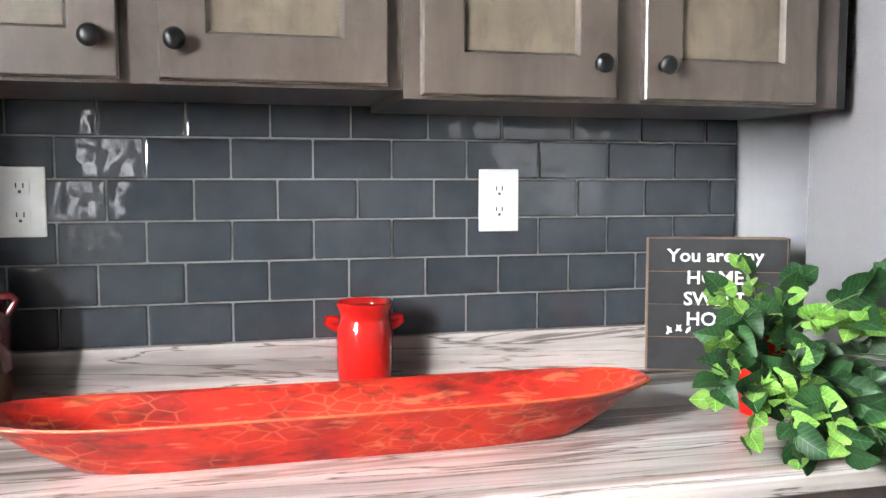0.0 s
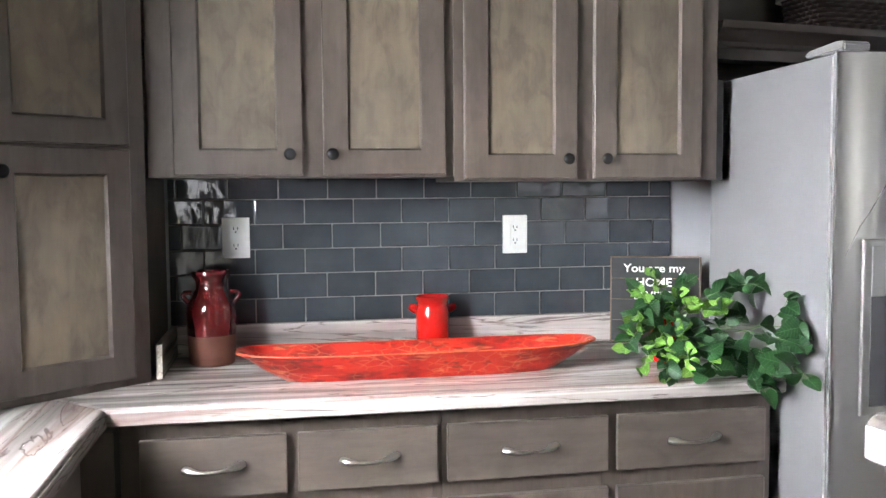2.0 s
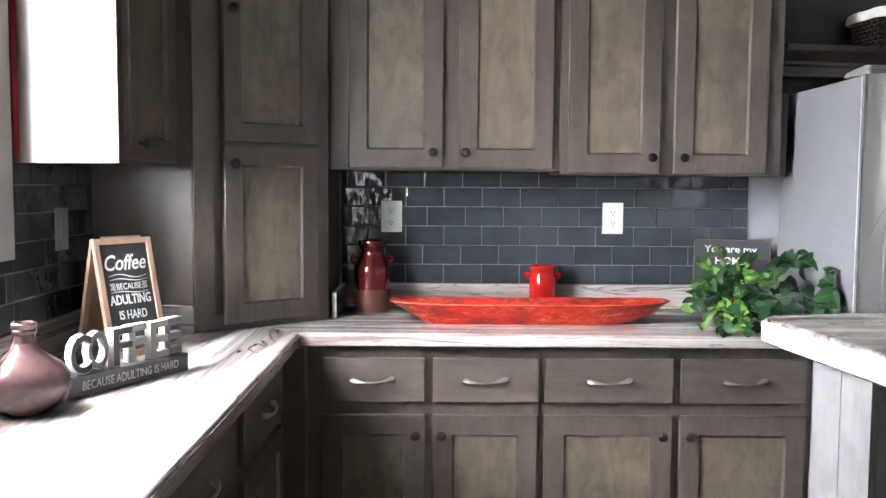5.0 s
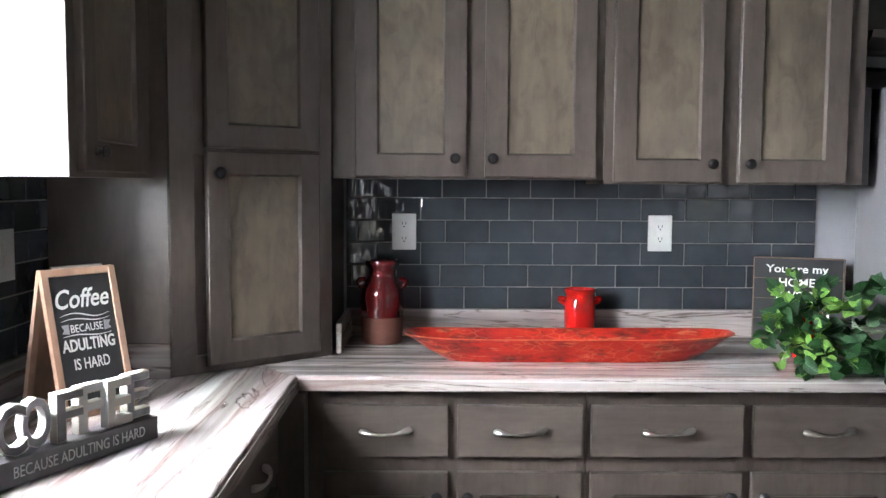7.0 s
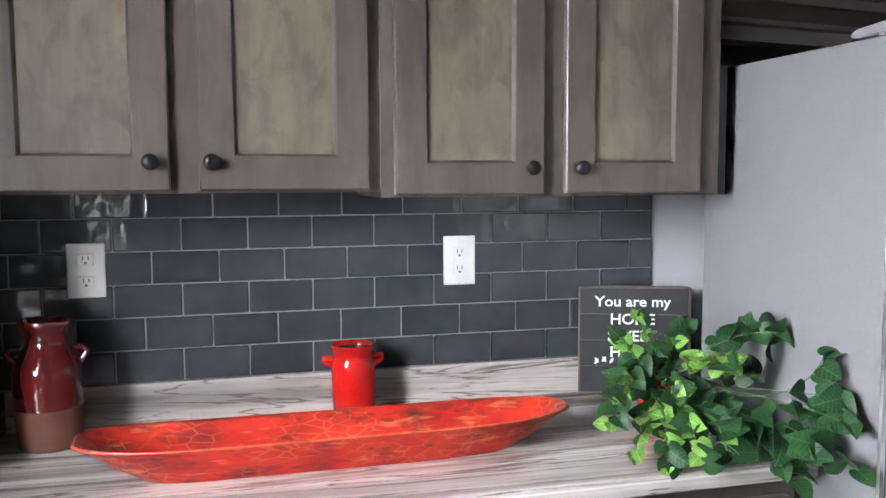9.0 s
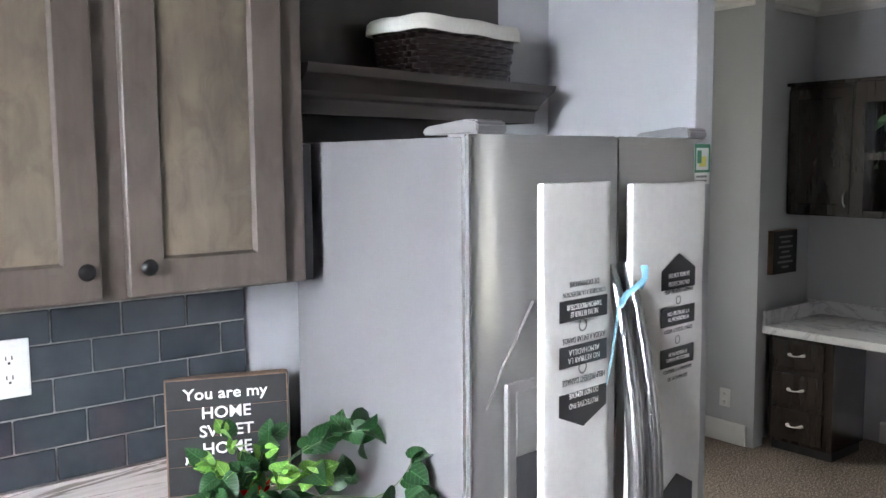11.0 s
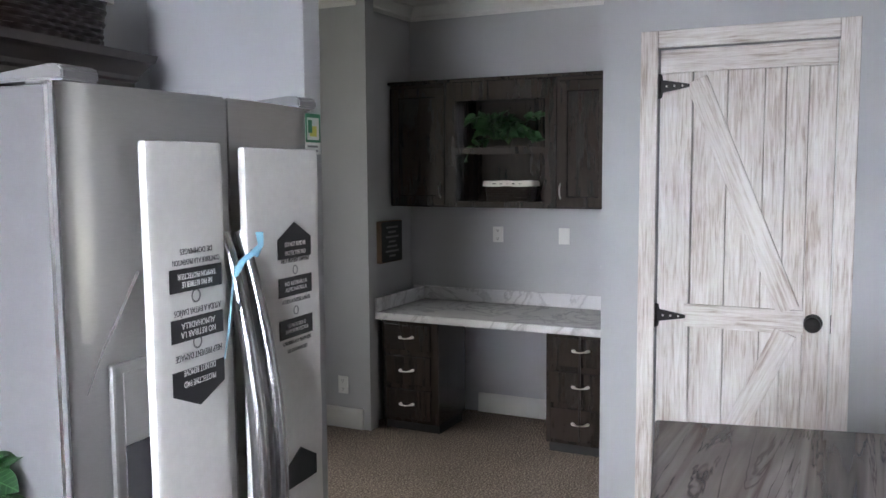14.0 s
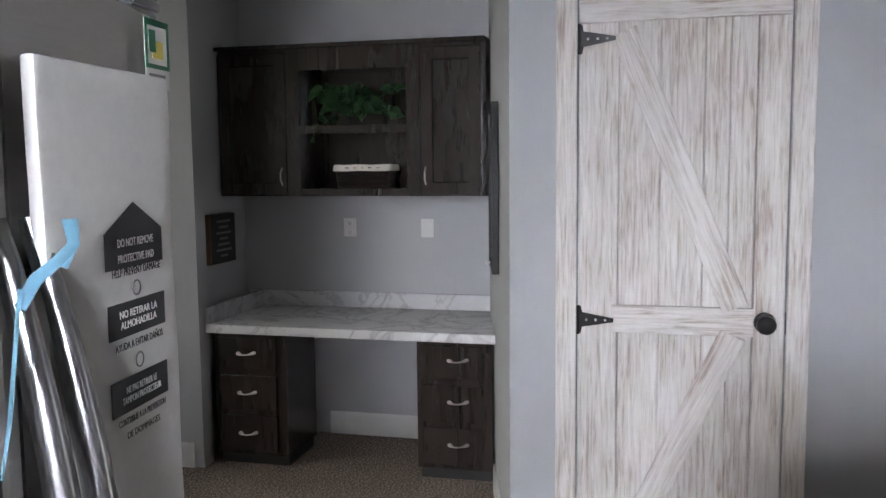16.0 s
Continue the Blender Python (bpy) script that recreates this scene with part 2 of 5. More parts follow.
WHITEWASH = whitewash()
CARPET = carpet_mat()
FLOOR_W = wood("grey_plank_floor", (0.12, 0.095, 0.075), (0.26, 0.21, 0.17), "y", 0.5)
STEEL = brushed("brushed_stainless", (0.86, 0.855, 0.85), 0.30)
CHROME = plain("polished_handle_steel", (0.52, 0.52, 0.53), 0.26, 1.0, 0.04)
NICKEL = plain("brushed_nickel", (0.62, 0.60, 0.57), 0.28, 1.0, 0.06)
FRIDGE_S = plain("grey_textured_fridge_side", (0.176, 0.175, 0.181), 0.42, 0.0, 0.05, 220, 0, 0.1)
GASKET = plain("dark_gasket", (0.05, 0.05, 0.055), 0.6)
BLACK_M = plain("oil_rubbed_black", (0.014, 0.013, 0.013), 0.34, 0.6, 0.2)
BLACK = plain("matt_black_paint", (0.018, 0.018, 0.019), 0.6, 0, 0.25, 25)
PLASTIC = plain("white_plastic", (0.72, 0.72, 0.70), 0.32, 0, 0.03)
SLOT = plain("dark_slots", (0.03, 0.03, 0.03), 0.6)
FOAM = plain("white_foam_pad", (0.78, 0.77, 0.75), 0.75, 0, 0.04, 60, 0, 0.15)
PRINT = plain("black_print", (0.02, 0.02, 0.022), 0.7)
GREYPRINT = plain("grey_print", (0.22, 0.22, 0.22), 0.75)
BLUE = plain("blue_tape", (0.20, 0.44, 0.58), 0.35)
RED_G = plain("red_glaze", (0.50, 0.010, 0.008), 0.1, 0, 0.14, 9, 0.7)
# near-black colour standing in for the shadow inside the crock
SHADE_G = plain("crock_inside_shade", (0.020, 0.012, 0.010), 0.2, 0, 0.3, 12)
RED_DEEP = plain("deep_red_glaze", (0.085, 0.005, 0.006), 0.1, 0, 0.3, 8, 0.7)
TERRA = plain("bare_terracotta", (0.125, 0.044, 0.027), 0.7, 0, 0.2, 25, 0, 0.2)
RED_W = worn_red()
BROWN_G = plain("mauve_brown_glaze", (0.125, 0.068, 0.064), 0.16, 0, 0.4, 26, 0.6)
SIGN_EDGE = wood("raw_edge_wood", (0.12, 0.075, 0.045), (0.28, 0.18, 0.12), "z", 0.7)
ASH = wood("rosy_light_wood", (0.34, 0.20, 0.13), (0.56, 0.37, 0.26), "z", 0.5, 0.7)
WHITE_T = plain("white_lettering", (0.78, 0.77, 0.75), 0.6, 0, 0.05)
GREY_T = plain("grey_patterned_letter_face", (0.36, 0.35, 0.36), 0.6, 0, 0.25, 60)
CREAM = plain("cream_paint", (0.70, 0.66, 0.58), 0.6, 0, 0.08)
DARK_T = plain("charcoal_paint", (0.075, 0.070, 0.072), 0.6, 0, 0.3, 30)
WICKER = plain("dark_wicker", (0.012, 0.0065, 0.0055), 0.38, 0, 0.5, 50, 0.15)
CLOTH = plain("white_cotton_liner", (0.74, 0.72, 0.68), 0.9, 0, 0.06, 90, 0, 0.25)
LEAF_D = leaf_mat("ivy_dark_leaf", (0.008, 0.036, 0.011), (0.024, 0.074, 0.022))
LEAF_L = leaf_mat("ivy_lime_leaf", (0.075, 0.19, 0.030), (0.19, 0.35, 0.075))
STEM = plain("green_stem", (0.07, 0.13, 0.04), 0.5)
CURTAIN = plain("red_curtain_cloth", (0.40, 0.02, 0.03), 0.85, 0, 0.15, 40)
SKY_NEAR = glow("overcast_daylight", (0.93, 0.97, 1.04), DAY)
SKY_FAR = glow("overcast_daylight_far", (0.94, 0.97, 1.03), DAY_FAR)
SKY_MID = glow("overcast_daylight_corner", (0.94, 0.97, 1.03), 15.0)
# warm fill for the hallway and desk nook
HALL_FILL = glow("hall_fill_glow", (1.0, 0.99, 0.88), HALL_GLOW)
GROUND_OUT = plain("dry_grass_outside", (0.16, 0.15, 0.10), 0.95, 0, 0.3, 6)
ISLAND_W = wood("pale_grey_weathered_wood", (0.10, 0.093, 0.093), (0.165, 0.157, 0.157), "z", 0.6)
BRONZE = plain("bronze_bullet_knob", (0.012, 0.012, 0.013), 0.3, 0.3, 0.2)


# ---- helpers of this scene ----
def box(bm, x0, x1, y0, y1, z0, z1, bevel=0.0, seg=2):
    t = bmesh.new()
    bmesh.ops.create_cube(t, size=1)
    bmesh.ops.transform(t, matrix=Matrix.LocRotScale(((x0 + x1) / 2, (y0 + y1) / 2, (z0 + z1) / 2), None, (abs(x1 - x0), abs(y1 - y0), abs(z1 - z0))), verts=t.verts)
    if bevel:
        bmesh.ops.bevel(t, geom=t.edges[:], offset=bevel, segments=seg, affect="EDGES", profile=0.6)
    me = bpy.data.meshes.new("t")
    t.to_mesh(me)
    t.free()
    bm.from_mesh(me)
    bpy.data.meshes.remove(me)
    return bm


def boxed(*args, **kw):
    return box(bmesh.new(), *args, **kw)


def lathe(profile, seg=40, m=None):
    """A turned form from (radius, height) pairs."""
    bm = bmesh.new()
    rings = []
    for r, z in profile:
        if r < 1e-5:
            rings.append([bm.verts.new((0, 0, z))])
        else:
            rings.append([bm.verts.new((r * math.cos(2 * math.pi * k / seg), r * math.sin(2 * math.pi * k / seg), z)) for k in range(seg)])
    for a, b in zip(rings, rings[1:]):
        for k in range(seg):
            j = (k + 1) % seg
            if len(a) == 1:
                bm.faces.new((a[0], b[j], b[k]))
            elif len(b) == 1:
                bm.faces.new((a[k], a[j], b[0]))
            else:
                bm.faces.new((a[k], a[j], b[j], b[k]))
    if m:
        bm.transform(m)
    bmesh.ops.recalc_face_normals(bm, faces=bm.faces)
    return bm


def tube(points, radius, seg=8, flat=1.0, m=None):
    """A bar swept along points; radius is a number or one for each point."""
    bm = bmesh.new()
    pts = [Vector(p) for p in points]
    rad = radius if isinstance(radius, (list, tuple)) else [radius] * len(pts)
    rings = []
    for i, p in enumerate(pts):
        d = (pts[min(i + 1, len(pts) - 1)] - pts[max(i - 1, 0)]).normalized()
        if i == 0:
            q = d.to_track_quat("Z", "Y")
            ux = q @ Vector((1, 0, 0))
        ux = (ux - d * ux.dot(d)).normalized()
        uy = d.cross(ux)
        rings.append([bm.verts.new(p + ux * (math.cos(2 * math.pi * k / seg) * rad[i]) + uy * (math.sin(2 * math.pi * k / seg) * rad[i] * flat)) for k in range(seg)])
    for a, b in zip(rings, rings[1:]):
        for k in range(seg):
            j = (k + 1) % seg
            bm.faces.new((a[k], a[j], b[j], b[k]))
    bm.faces.new(rings[0][::-1])
    bm.faces.new(rings[-1])
    if m:
        bm.transform(m)
    bmesh.ops.recalc_face_normals(bm, faces=bm.faces)
    return bm


def prism(outline, depth, m=None, bevel=0.0):
    """A flat outline in x and z, from y = 0 back to y = depth."""
    bm = bmesh.new()
    front = [bm.verts.new((x, 0, z)) for x, z in outline]
    back = [bm.verts.new((x, depth, z)) for x, z in outline]
    bm.faces.new(front)
    bm.faces.new(back[::-1])
    n = len(outline)
    for k in range(n):
        j = (k + 1) % n
        bm.faces.new((front[j], front[k], back[k], back[j]))
    bmesh.ops.recalc_face_normals(bm, faces=bm.faces)
    if bevel:
        bmesh.ops.bevel(bm, geom=bm.edges[:], offset=bevel, segments=2, affect="EDGES")
    if m:
        bm.transform(m)
    return bm


def to_mesh(name, bm, material, smooth=False):
    me = bpy.data.meshes.new(name)
    bm.to_mesh(me)
    bm.free()
    me.materials.append(material)
    if smooth:
        for p in me.polygons:
            p.use_smooth = True
        me.set_sharp_from_angle(angle=radians(42))
    return me


def part(name, bm, material, parent=None, label="", smooth=False):
    ob = new(name, to_mesh(name, bm, material, smooth))
    if parent:
        ob.parent = parent
    if label:
        ob["label"] = label
    return ob


def thing(name, m, label, category, group=""):
    ob = new(name)
    ob.empty_display_size = 0.05
    ob.matrix_world = m
    return tagged(ob, label, category, group)


def structure(name, bm, material, label="", category="", smooth=False):
    ob = part(name, bm, material, None, "", smooth)
    return tagged(ob, label, category, "", "structure")


def text(name, body, size, material, m, parent=None, depth=0.0008, width=0.0, bold=0.0):
    c = bpy.data.curves.new(name, "FONT")
    c.body, c.size, c.extrude, c.align_x, c.align_y, c.offset = body, size, depth, "CENTER", "CENTER", bold
    c.resolution_u = 3
    o = bpy.data.objects.new(name, c)
    scene.collection.objects.link(o)
    dg = bpy.context.evaluated_depsgraph_get()
    me = bpy.data.meshes.new_from_object(o.evaluated_get(dg))
    bpy.data.objects.remove(o)
    bpy.data.curves.remove(c)
    me.materials.clear()
    me.materials.append(material)
    if width:
        xs = [v.co.x for v in me.vertices]
        k = width / (max(xs) - min(xs))
        me.transform(Matrix.Diagonal((k, 1, 1, 1)))
    me.transform(m)
    ob = new(name, me)
    if parent:
        ob.parent = parent
    return ob


UPRIGHT = pose(0, 0, 0, 90)      # text laid in x and z, read from -y


def shaker_door(parent, x0, x1, z0, z1, frame_mat, panel_mat, y=0.0, thick=0.02, rail=0.062, label=""):
    """A framed door in front of y = 0; its panel is a part of it."""
    bm = bmesh.new()
    yf, ym = y - thick, y - thick + 0.011
    e = 0.003
    loops = []
    for ix, yy in ((0.0, y), (0.0, yf + e), (e, yf), (rail, yf), (rail + 0.002, yf + 0.003), (rail + 0.006, ym), (rail + 0.006, y)):
        loops.append([bm.verts.new(p) for p in ((x0 + ix, yy, z0 + ix), (x1 - ix, yy, z0 + ix), (x1 - ix, yy, z1 - ix), (x0 + ix, yy, z1 - ix))])
    loops.append(loops[0])
    for p, q in zip(loops, loops[1:]):
        for k in range(4):
            bm.faces.new((p[k], p[(k + 1) % 4], q[(k + 1) % 4], q[k]))
    bmesh.ops.recalc_face_normals(bm, faces=bm.faces)
    d = part("door", bm, frame_mat, parent, label)
    part("panel", boxed(x0 + rail + 0.0062, x1 - rail - 0.0062, y - thick + 0.0105, y - 0.002, z0 + rail + 0.0062, z1 - rail - 0.0062), panel_mat, d, "lighter tan recessed panel" if panel_mat is PANEL_W else "")
    return d


KNOB_PROFILE = [(0.0, 0.030), (0.008, 0.0298), (0.0135, 0.027), (0.0165, 0.022), (0.0150, 0.0175), (0.0085, 0.0145), (0.0065, 0.010), (0.0075, 0.003), (0.010, 0.0)]


def knob(parent, x, y, z, mat=None):
    return part("knob", lathe(KNOB_PROFILE, 24, Matrix.Translation((x, y, z)) @ pose(0, 0, 0, 90)), mat or BRONZE, parent, "round black knob", True)


def bow_handle(parent, x, y, z, w=0.125, mat=None):
    """A bowed pull with leaf-shaped feet."""
    pts, rad = [], []
    for k in range(17):
        u = k / 16
        a = abs(2 * u - 1)
        pts.append((x + (u - 0.5) * w, y - 0.003 - 0.026 * (1 - a ** 2.6), z - 0.006 * math.sin(u * math.pi) + 0.003 * (2 * u - 1)))
        rad.append((0.0046 + 0.017 * max(0, a - 0.42)) * (1 if a < 0.95 else 0.7))
    return part("handle", tube(pts, rad, 10, 0.75), mat or NICKEL, parent, "bowed brushed nickel pull", True)


def drawer_front(parent, x0, x1, z0, z1, mat, y=0.0, thick=0.02, handle=True, hw=0.142):
    d = part("drawer_front", boxed(x0, x1, y - thick, y, z0, z1, bevel=0.004), mat, parent)
    if handle:
        bow_handle(d, (x0 + x1) / 2, y - thick, (z0 + z1) / 2 + 0.004, hw)
    return d


def cabinet_box(parent, w, depth, z0, z1, mat, face=0.019, side=0.018, closed=True, edges=None, rails=()):
    """A carcass behind a face frame; edges are the x of the stiles' middles with widths."""
    part("side_panel", boxed(0, side, face, depth, z0, z1), mat, parent)
    part("side_panel", boxed(w - side, w, face, depth, z0, z1), mat, parent)
    part("bottom_panel", boxed(side, w - side, face, depth, z0, z0 + side), mat, parent)
    part("top_panel", boxed(side, w - side, face, depth, z1 - side, z1), mat, parent)
    part("back_panel", boxed(side, w - side, depth - 0.008, depth, z0 + side, z1 - side), mat, parent)
    for a, b in edges or ((0, 0.04), (w - 0.04, w)):
        part("stile", boxed(a, b, 0, face, z0, z1, bevel=0.001, seg=1), mat, parent)
    for a, b in rails or ((z0, z0 + 0.04), (z1 - 0.05, z1)):
        part("rail", boxed(0.001, w - 0.001, 0.0006, face - 0.0006, a, b), mat, parent)


# ---- the place ----
WX, BY, DX = -1.35, 1.37, 3.57     # window wall, tiled wall, door wall
RY, RX = -5.2, 3.57                # living room's far wall
CZ = 2.70


def wall_with_hole(name, axis, at, thick, a0, a1, z0, z1, holes, mat, label):
    """A wall along one axis, cut into blocks round its openings."""
    bm = bmesh.new()
    cuts = sorted({a0, a1, *[h[0] for h in holes], *[h[1] for h in holes]})
    for p, q in zip(cuts, cuts[1:]):
        spans = [(z0, z1)]
        for h0, h1, hz0, hz1 in holes:
            if h0 <= p and q <= h1:
                spans = [(z0, hz0), (hz1, z1)]
        for s, t in spans:
            if t - s > 1e-4:
                if axis == "x":
                    box(bm, p, q, at, at + thick, s, t)
                else:
                    box(bm, at, at + thick, p, q, s, t)
    bmesh.ops.remove_doubles(bm, verts=bm.verts, dist=1e-5)
    return structure(name, bm, mat, label, "wall")


structure("floor", boxed(-1.6, 2.24, -5.4, 1.5, -0.12, 0), FLOOR_W, "grey plank kitchen floor", "floor")
structure("floor_carpet", boxed(2.24, 5.6, -5.4, 3.4, -0.12, 0), CARPET, "speckled brown carpet", "carpet")
structure("ceiling", boxed(-1.6, 5.6, -5.4, 3.4, CZ, CZ + 0.1), CEIL_P, "white ceiling", "ceiling")
WIN = (-0.66, 0.052, 1.308, 2.24)
wall_with_hole("wall_west", "y", WX - 0.13, 0.13, -5.33, BY, 0, CZ, [WIN], WALL_P, "grey painted wall with a window over the counter")
structure("wall_north", boxed(WX - 0.13, 2.20, BY, BY + 0.12, 0, CZ), WALL_P, "grey painted kitchen wall", "wall")
structure("wall_stub", boxed(2.125, 2.203, 0.805, BY - 0.0005, 0, CZ, bevel=0.004), WALL_P, "short grey wall beside the refrigerator", "wall")
structure("wall_hall_west", boxed(2.08, 2.20, BY + 0.12, 3.2, 0, CZ), WALL_P, "grey hallway wall", "wall")
# out-of-view opening, added to let fill light into the nook
wall_with_hole("wall_hall_north", "x", 3.2, 0.1, 2.08, 4.8, 0, CZ, [(2.55, 3.75, 0.9, 2.2)], WALL_P, "grey hallway end wall with an added opening for fill light")
structure("wall_hall_east", boxed(4.68, 4.78, 2.165, 3.2, 0, CZ), WALL_P, "grey hallway wall with an outlet", "wall")
structure("wall_nook_north", boxed(4.78, 5.48, 2.24, 2.34, 0, CZ), WALL_P, "grey side wall of the desk nook", "wall")
structure("wall_nook_east", boxed(5.377, 5.48, 0.4, 2.24, 0, CZ), WALL_P, "grey wall behind the desk", "wall")
bm = bmesh.new()
lo = [bm.verts.new((x, y, 0)) for x, y in ((3.57, 0.22), (3.68, 0.22), (5.377, 0.60), (5.377, 0.795), (3.57, 0.385))]
hi = [bm.verts.new((v.co.x, v.co.y, CZ)) for v in lo]
bm.faces.new(lo[::-1])
bm.faces.new(hi)
for k in range(5):
    bm.faces.new((lo[k], lo[(k + 1) % 5], hi[(k + 1) % 5], hi[k]))
bmesh.ops.recalc_face_normals(bm, faces=bm.faces)
structure("wall_nook_south", bm, WALL_P, "grey side wall of the desk nook with a black board", "wall")
DOOR = (-0.475, 0.165, 0.0, 2.085)
wall_with_hole("wall_east", "y", DX, 0.11, -5.33, 0.22, 0, CZ, [DOOR], WALL_P, "grey painted wall with a barn-style door")
structure("wall_closet", boxed(DX + 0.11, DX + 0.14, -0.6, 0.22, 0, CZ), WALL_P, "closet wall behind the door", "wall")
FARWIN = [(-1.23, -1.10, 0.5, 2.1), (2.45, 3.45, 0.1, 2.15)]
wall_with_hole("wall_south", "x", RY - 0.13, 0.13, -1.6, 3.57, 0, CZ, FARWIN, WALL_P, "grey living room wall with two windows")


def window(name, axis, at, a0, a1, z0, z1, casing, label, panes=2):
    """Casing on the room's side, a sash and panes in the opening."""
    m = Matrix.Identity(4)
    bm = bmesh.new()
    c = casing

    def put(b, p0, p1, q0, q1, s0, s1, bev=0.003):
        if axis == "y":
            box(b, q0, q1, p0, p1, s0, s1, bev)
        else:
            box(b, p0, p1, q0, q1, s0, s1, bev)
    t0, t1 = at, at + 0.02
    put(bm, a0 - c, a0, t0, t1, z0 - c, z1 + c)
    put(bm, a1, a1 + c, t0, t1, z0 - c, z1 + c)
    put(bm, a0, a1, t0, t1 - 0.002, z0 - c, z0)
    put(bm, a0, a1, t0, t1 - 0.002, z1, z1 + c)
    ob = structure(name, bm, TRIM_P, label, "window")
    s = bmesh.new()
    d0, d1 = at - 0.09, at - 0.05
    put(s, a0 + 0.002, a0 + 0.02, d0, d1, z0 + 0.002, z1 - 0.002)
    put(s, a1 - 0.02, a1 - 0.002, d0, d1, z0 + 0.002, z1 - 0.002)
    put(s, a0 + 0.02, a1 - 0.02, d0, d1, z0 + 0.002, z0 + 0.04)
    put(s, a0 + 0.02, a1 - 0.02, d0, d1, z1 - 0.04, z1 - 0.002)
    put(s, a0 + 0.02, a1 - 0.02, d0 + 0.004, d1 - 0.004, (z0 + z1) / 2 - 0.02, (z0 + z1) / 2 + 0.02)
    part("window_frame", s, TRIM_P, ob)
    return ob


window("window_1", "y", WX, *WIN, 0.09, "white-cased window over the counter")
window("window_2", "x", RY, -1.23, -1.10, 0.5, 2.1, 0.06, "narrow white-cased living room window")
window("window_3", "x", RY, 2.45, 3.45, 0.1, 2.15, 0.09, "white-cased glass patio door")
structure("ground", boxed(-14, 16, -36, 14, -0.45, -0.40), GROUND_OUT, "dry grass outside the house", "ground")
structure("backdrop", boxed(WX - 3.02, WX - 3.0, -34.0, 5.0, 1.45, 9.0), SKY_NEAR, "bright overcast sky", "sky")
structure("backdrop_far", boxed(0.6, 7.0, RY - 3.02, RY - 3.0, 1.3, 6.5), SKY_FAR, "bright overcast sky", "sky")
structure("backdrop_corner", boxed(-4.0, 0.58, RY - 3.02, RY - 3.0, 1.0, 6.5), SKY_MID, "bright overcast sky", "sky")
# glowing sheet added behind the hallway opening to brighten the nook
structure("hall_fill_panel", boxed(1.0, 5.5, 5.2, 5.22, 1.0, 5.5), HALL_FILL, "bright overcast sky", "sky")

# crown moulding and baseboards of the hallway and nook
def moulding(name, pts, z, h, d, mat, label, profile=None):
    """A moulding along a line of (x, y) points; the room lies to the right of the way."""
    prof = profile or [(0.0, 0.0), (d, 0.0), (d, 0.012), (d * 0.75, h * 0.35), (d * 0.35, h * 0.7), (d * 0.25, h), (0.0, h)]
    bm = bmesh.new()
    rings = []
    P = [Vector(p) for p in pts]
    for i, p in enumerate(P):
        n = []
        if i > 0:
            e = (P[i] - P[i - 1]).normalized()
            n.append(Vector((e.y, -e.x)))
        if i < len(P) - 1:
            e = (P[i + 1] - P[i]).normalized()
            n.append(Vector((e.y, -e.x)))
        off = n[0] if len(n) == 1 else (n[0] + n[1]) / (1 + n[0].dot(n[1]))
        rings.append([bm.verts.new((p.x + off.x * u, p.y + off.y * u, z + w)) for u, w in prof])
    k = len(prof)
    for a, b in zip(rings, rings[1:]):
        for j in range(k):
            bm.faces.new((a[j], a[(j + 1) % k], b[(j + 1) % k], b[j]))
    bm.faces.new(rings[0])
    bm.faces.new(rings[-1])
    bmesh.ops.recalc_face_normals(bm, faces=bm.faces)
    return structure(name, bm, mat, label, "trim")


CROWN = [(0.0, 0.0), (0.012, 0.0), (0.016, 0.02), (0.03, 0.028), (0.055, 0.065), (0.062, 0.075), (0.07, 0.078), (0.07, 0.09), (0.0, 0.09)]
moulding("trim_crown", [(2.20, 3.2), (4.68, 3.2), (4.68, 2.24), (5.377, 2.24), (5.377, 0.795), (3.57, 0.385)], CZ - 0.0905, 0, 0, TRIM_P, "white crown moulding", CROWN)
BASE = [(0.0, 0.001), (0.014, 0.001), (0.014, 0.115), (0.008, 0.13), (0.0, 0.13)]
moulding("baseboard", [(2.20, 3.2), (4.68, 3.2), (4.68, 2.215)], 0, 0, 0, TRIM_P, "tall white baseboard", BASE)
moulding("baseboard_nook", [(5.376, 1.735), (5.376, 1.05)], 0, 0, 0, TRIM_P, "tall white baseboard under the desk", BASE)
moulding("baseboard_south", [(4.7, 0.6414), (3.57, 0.385)], 0, 0, 0, TRIM_P, "tall white baseboard", BASE)


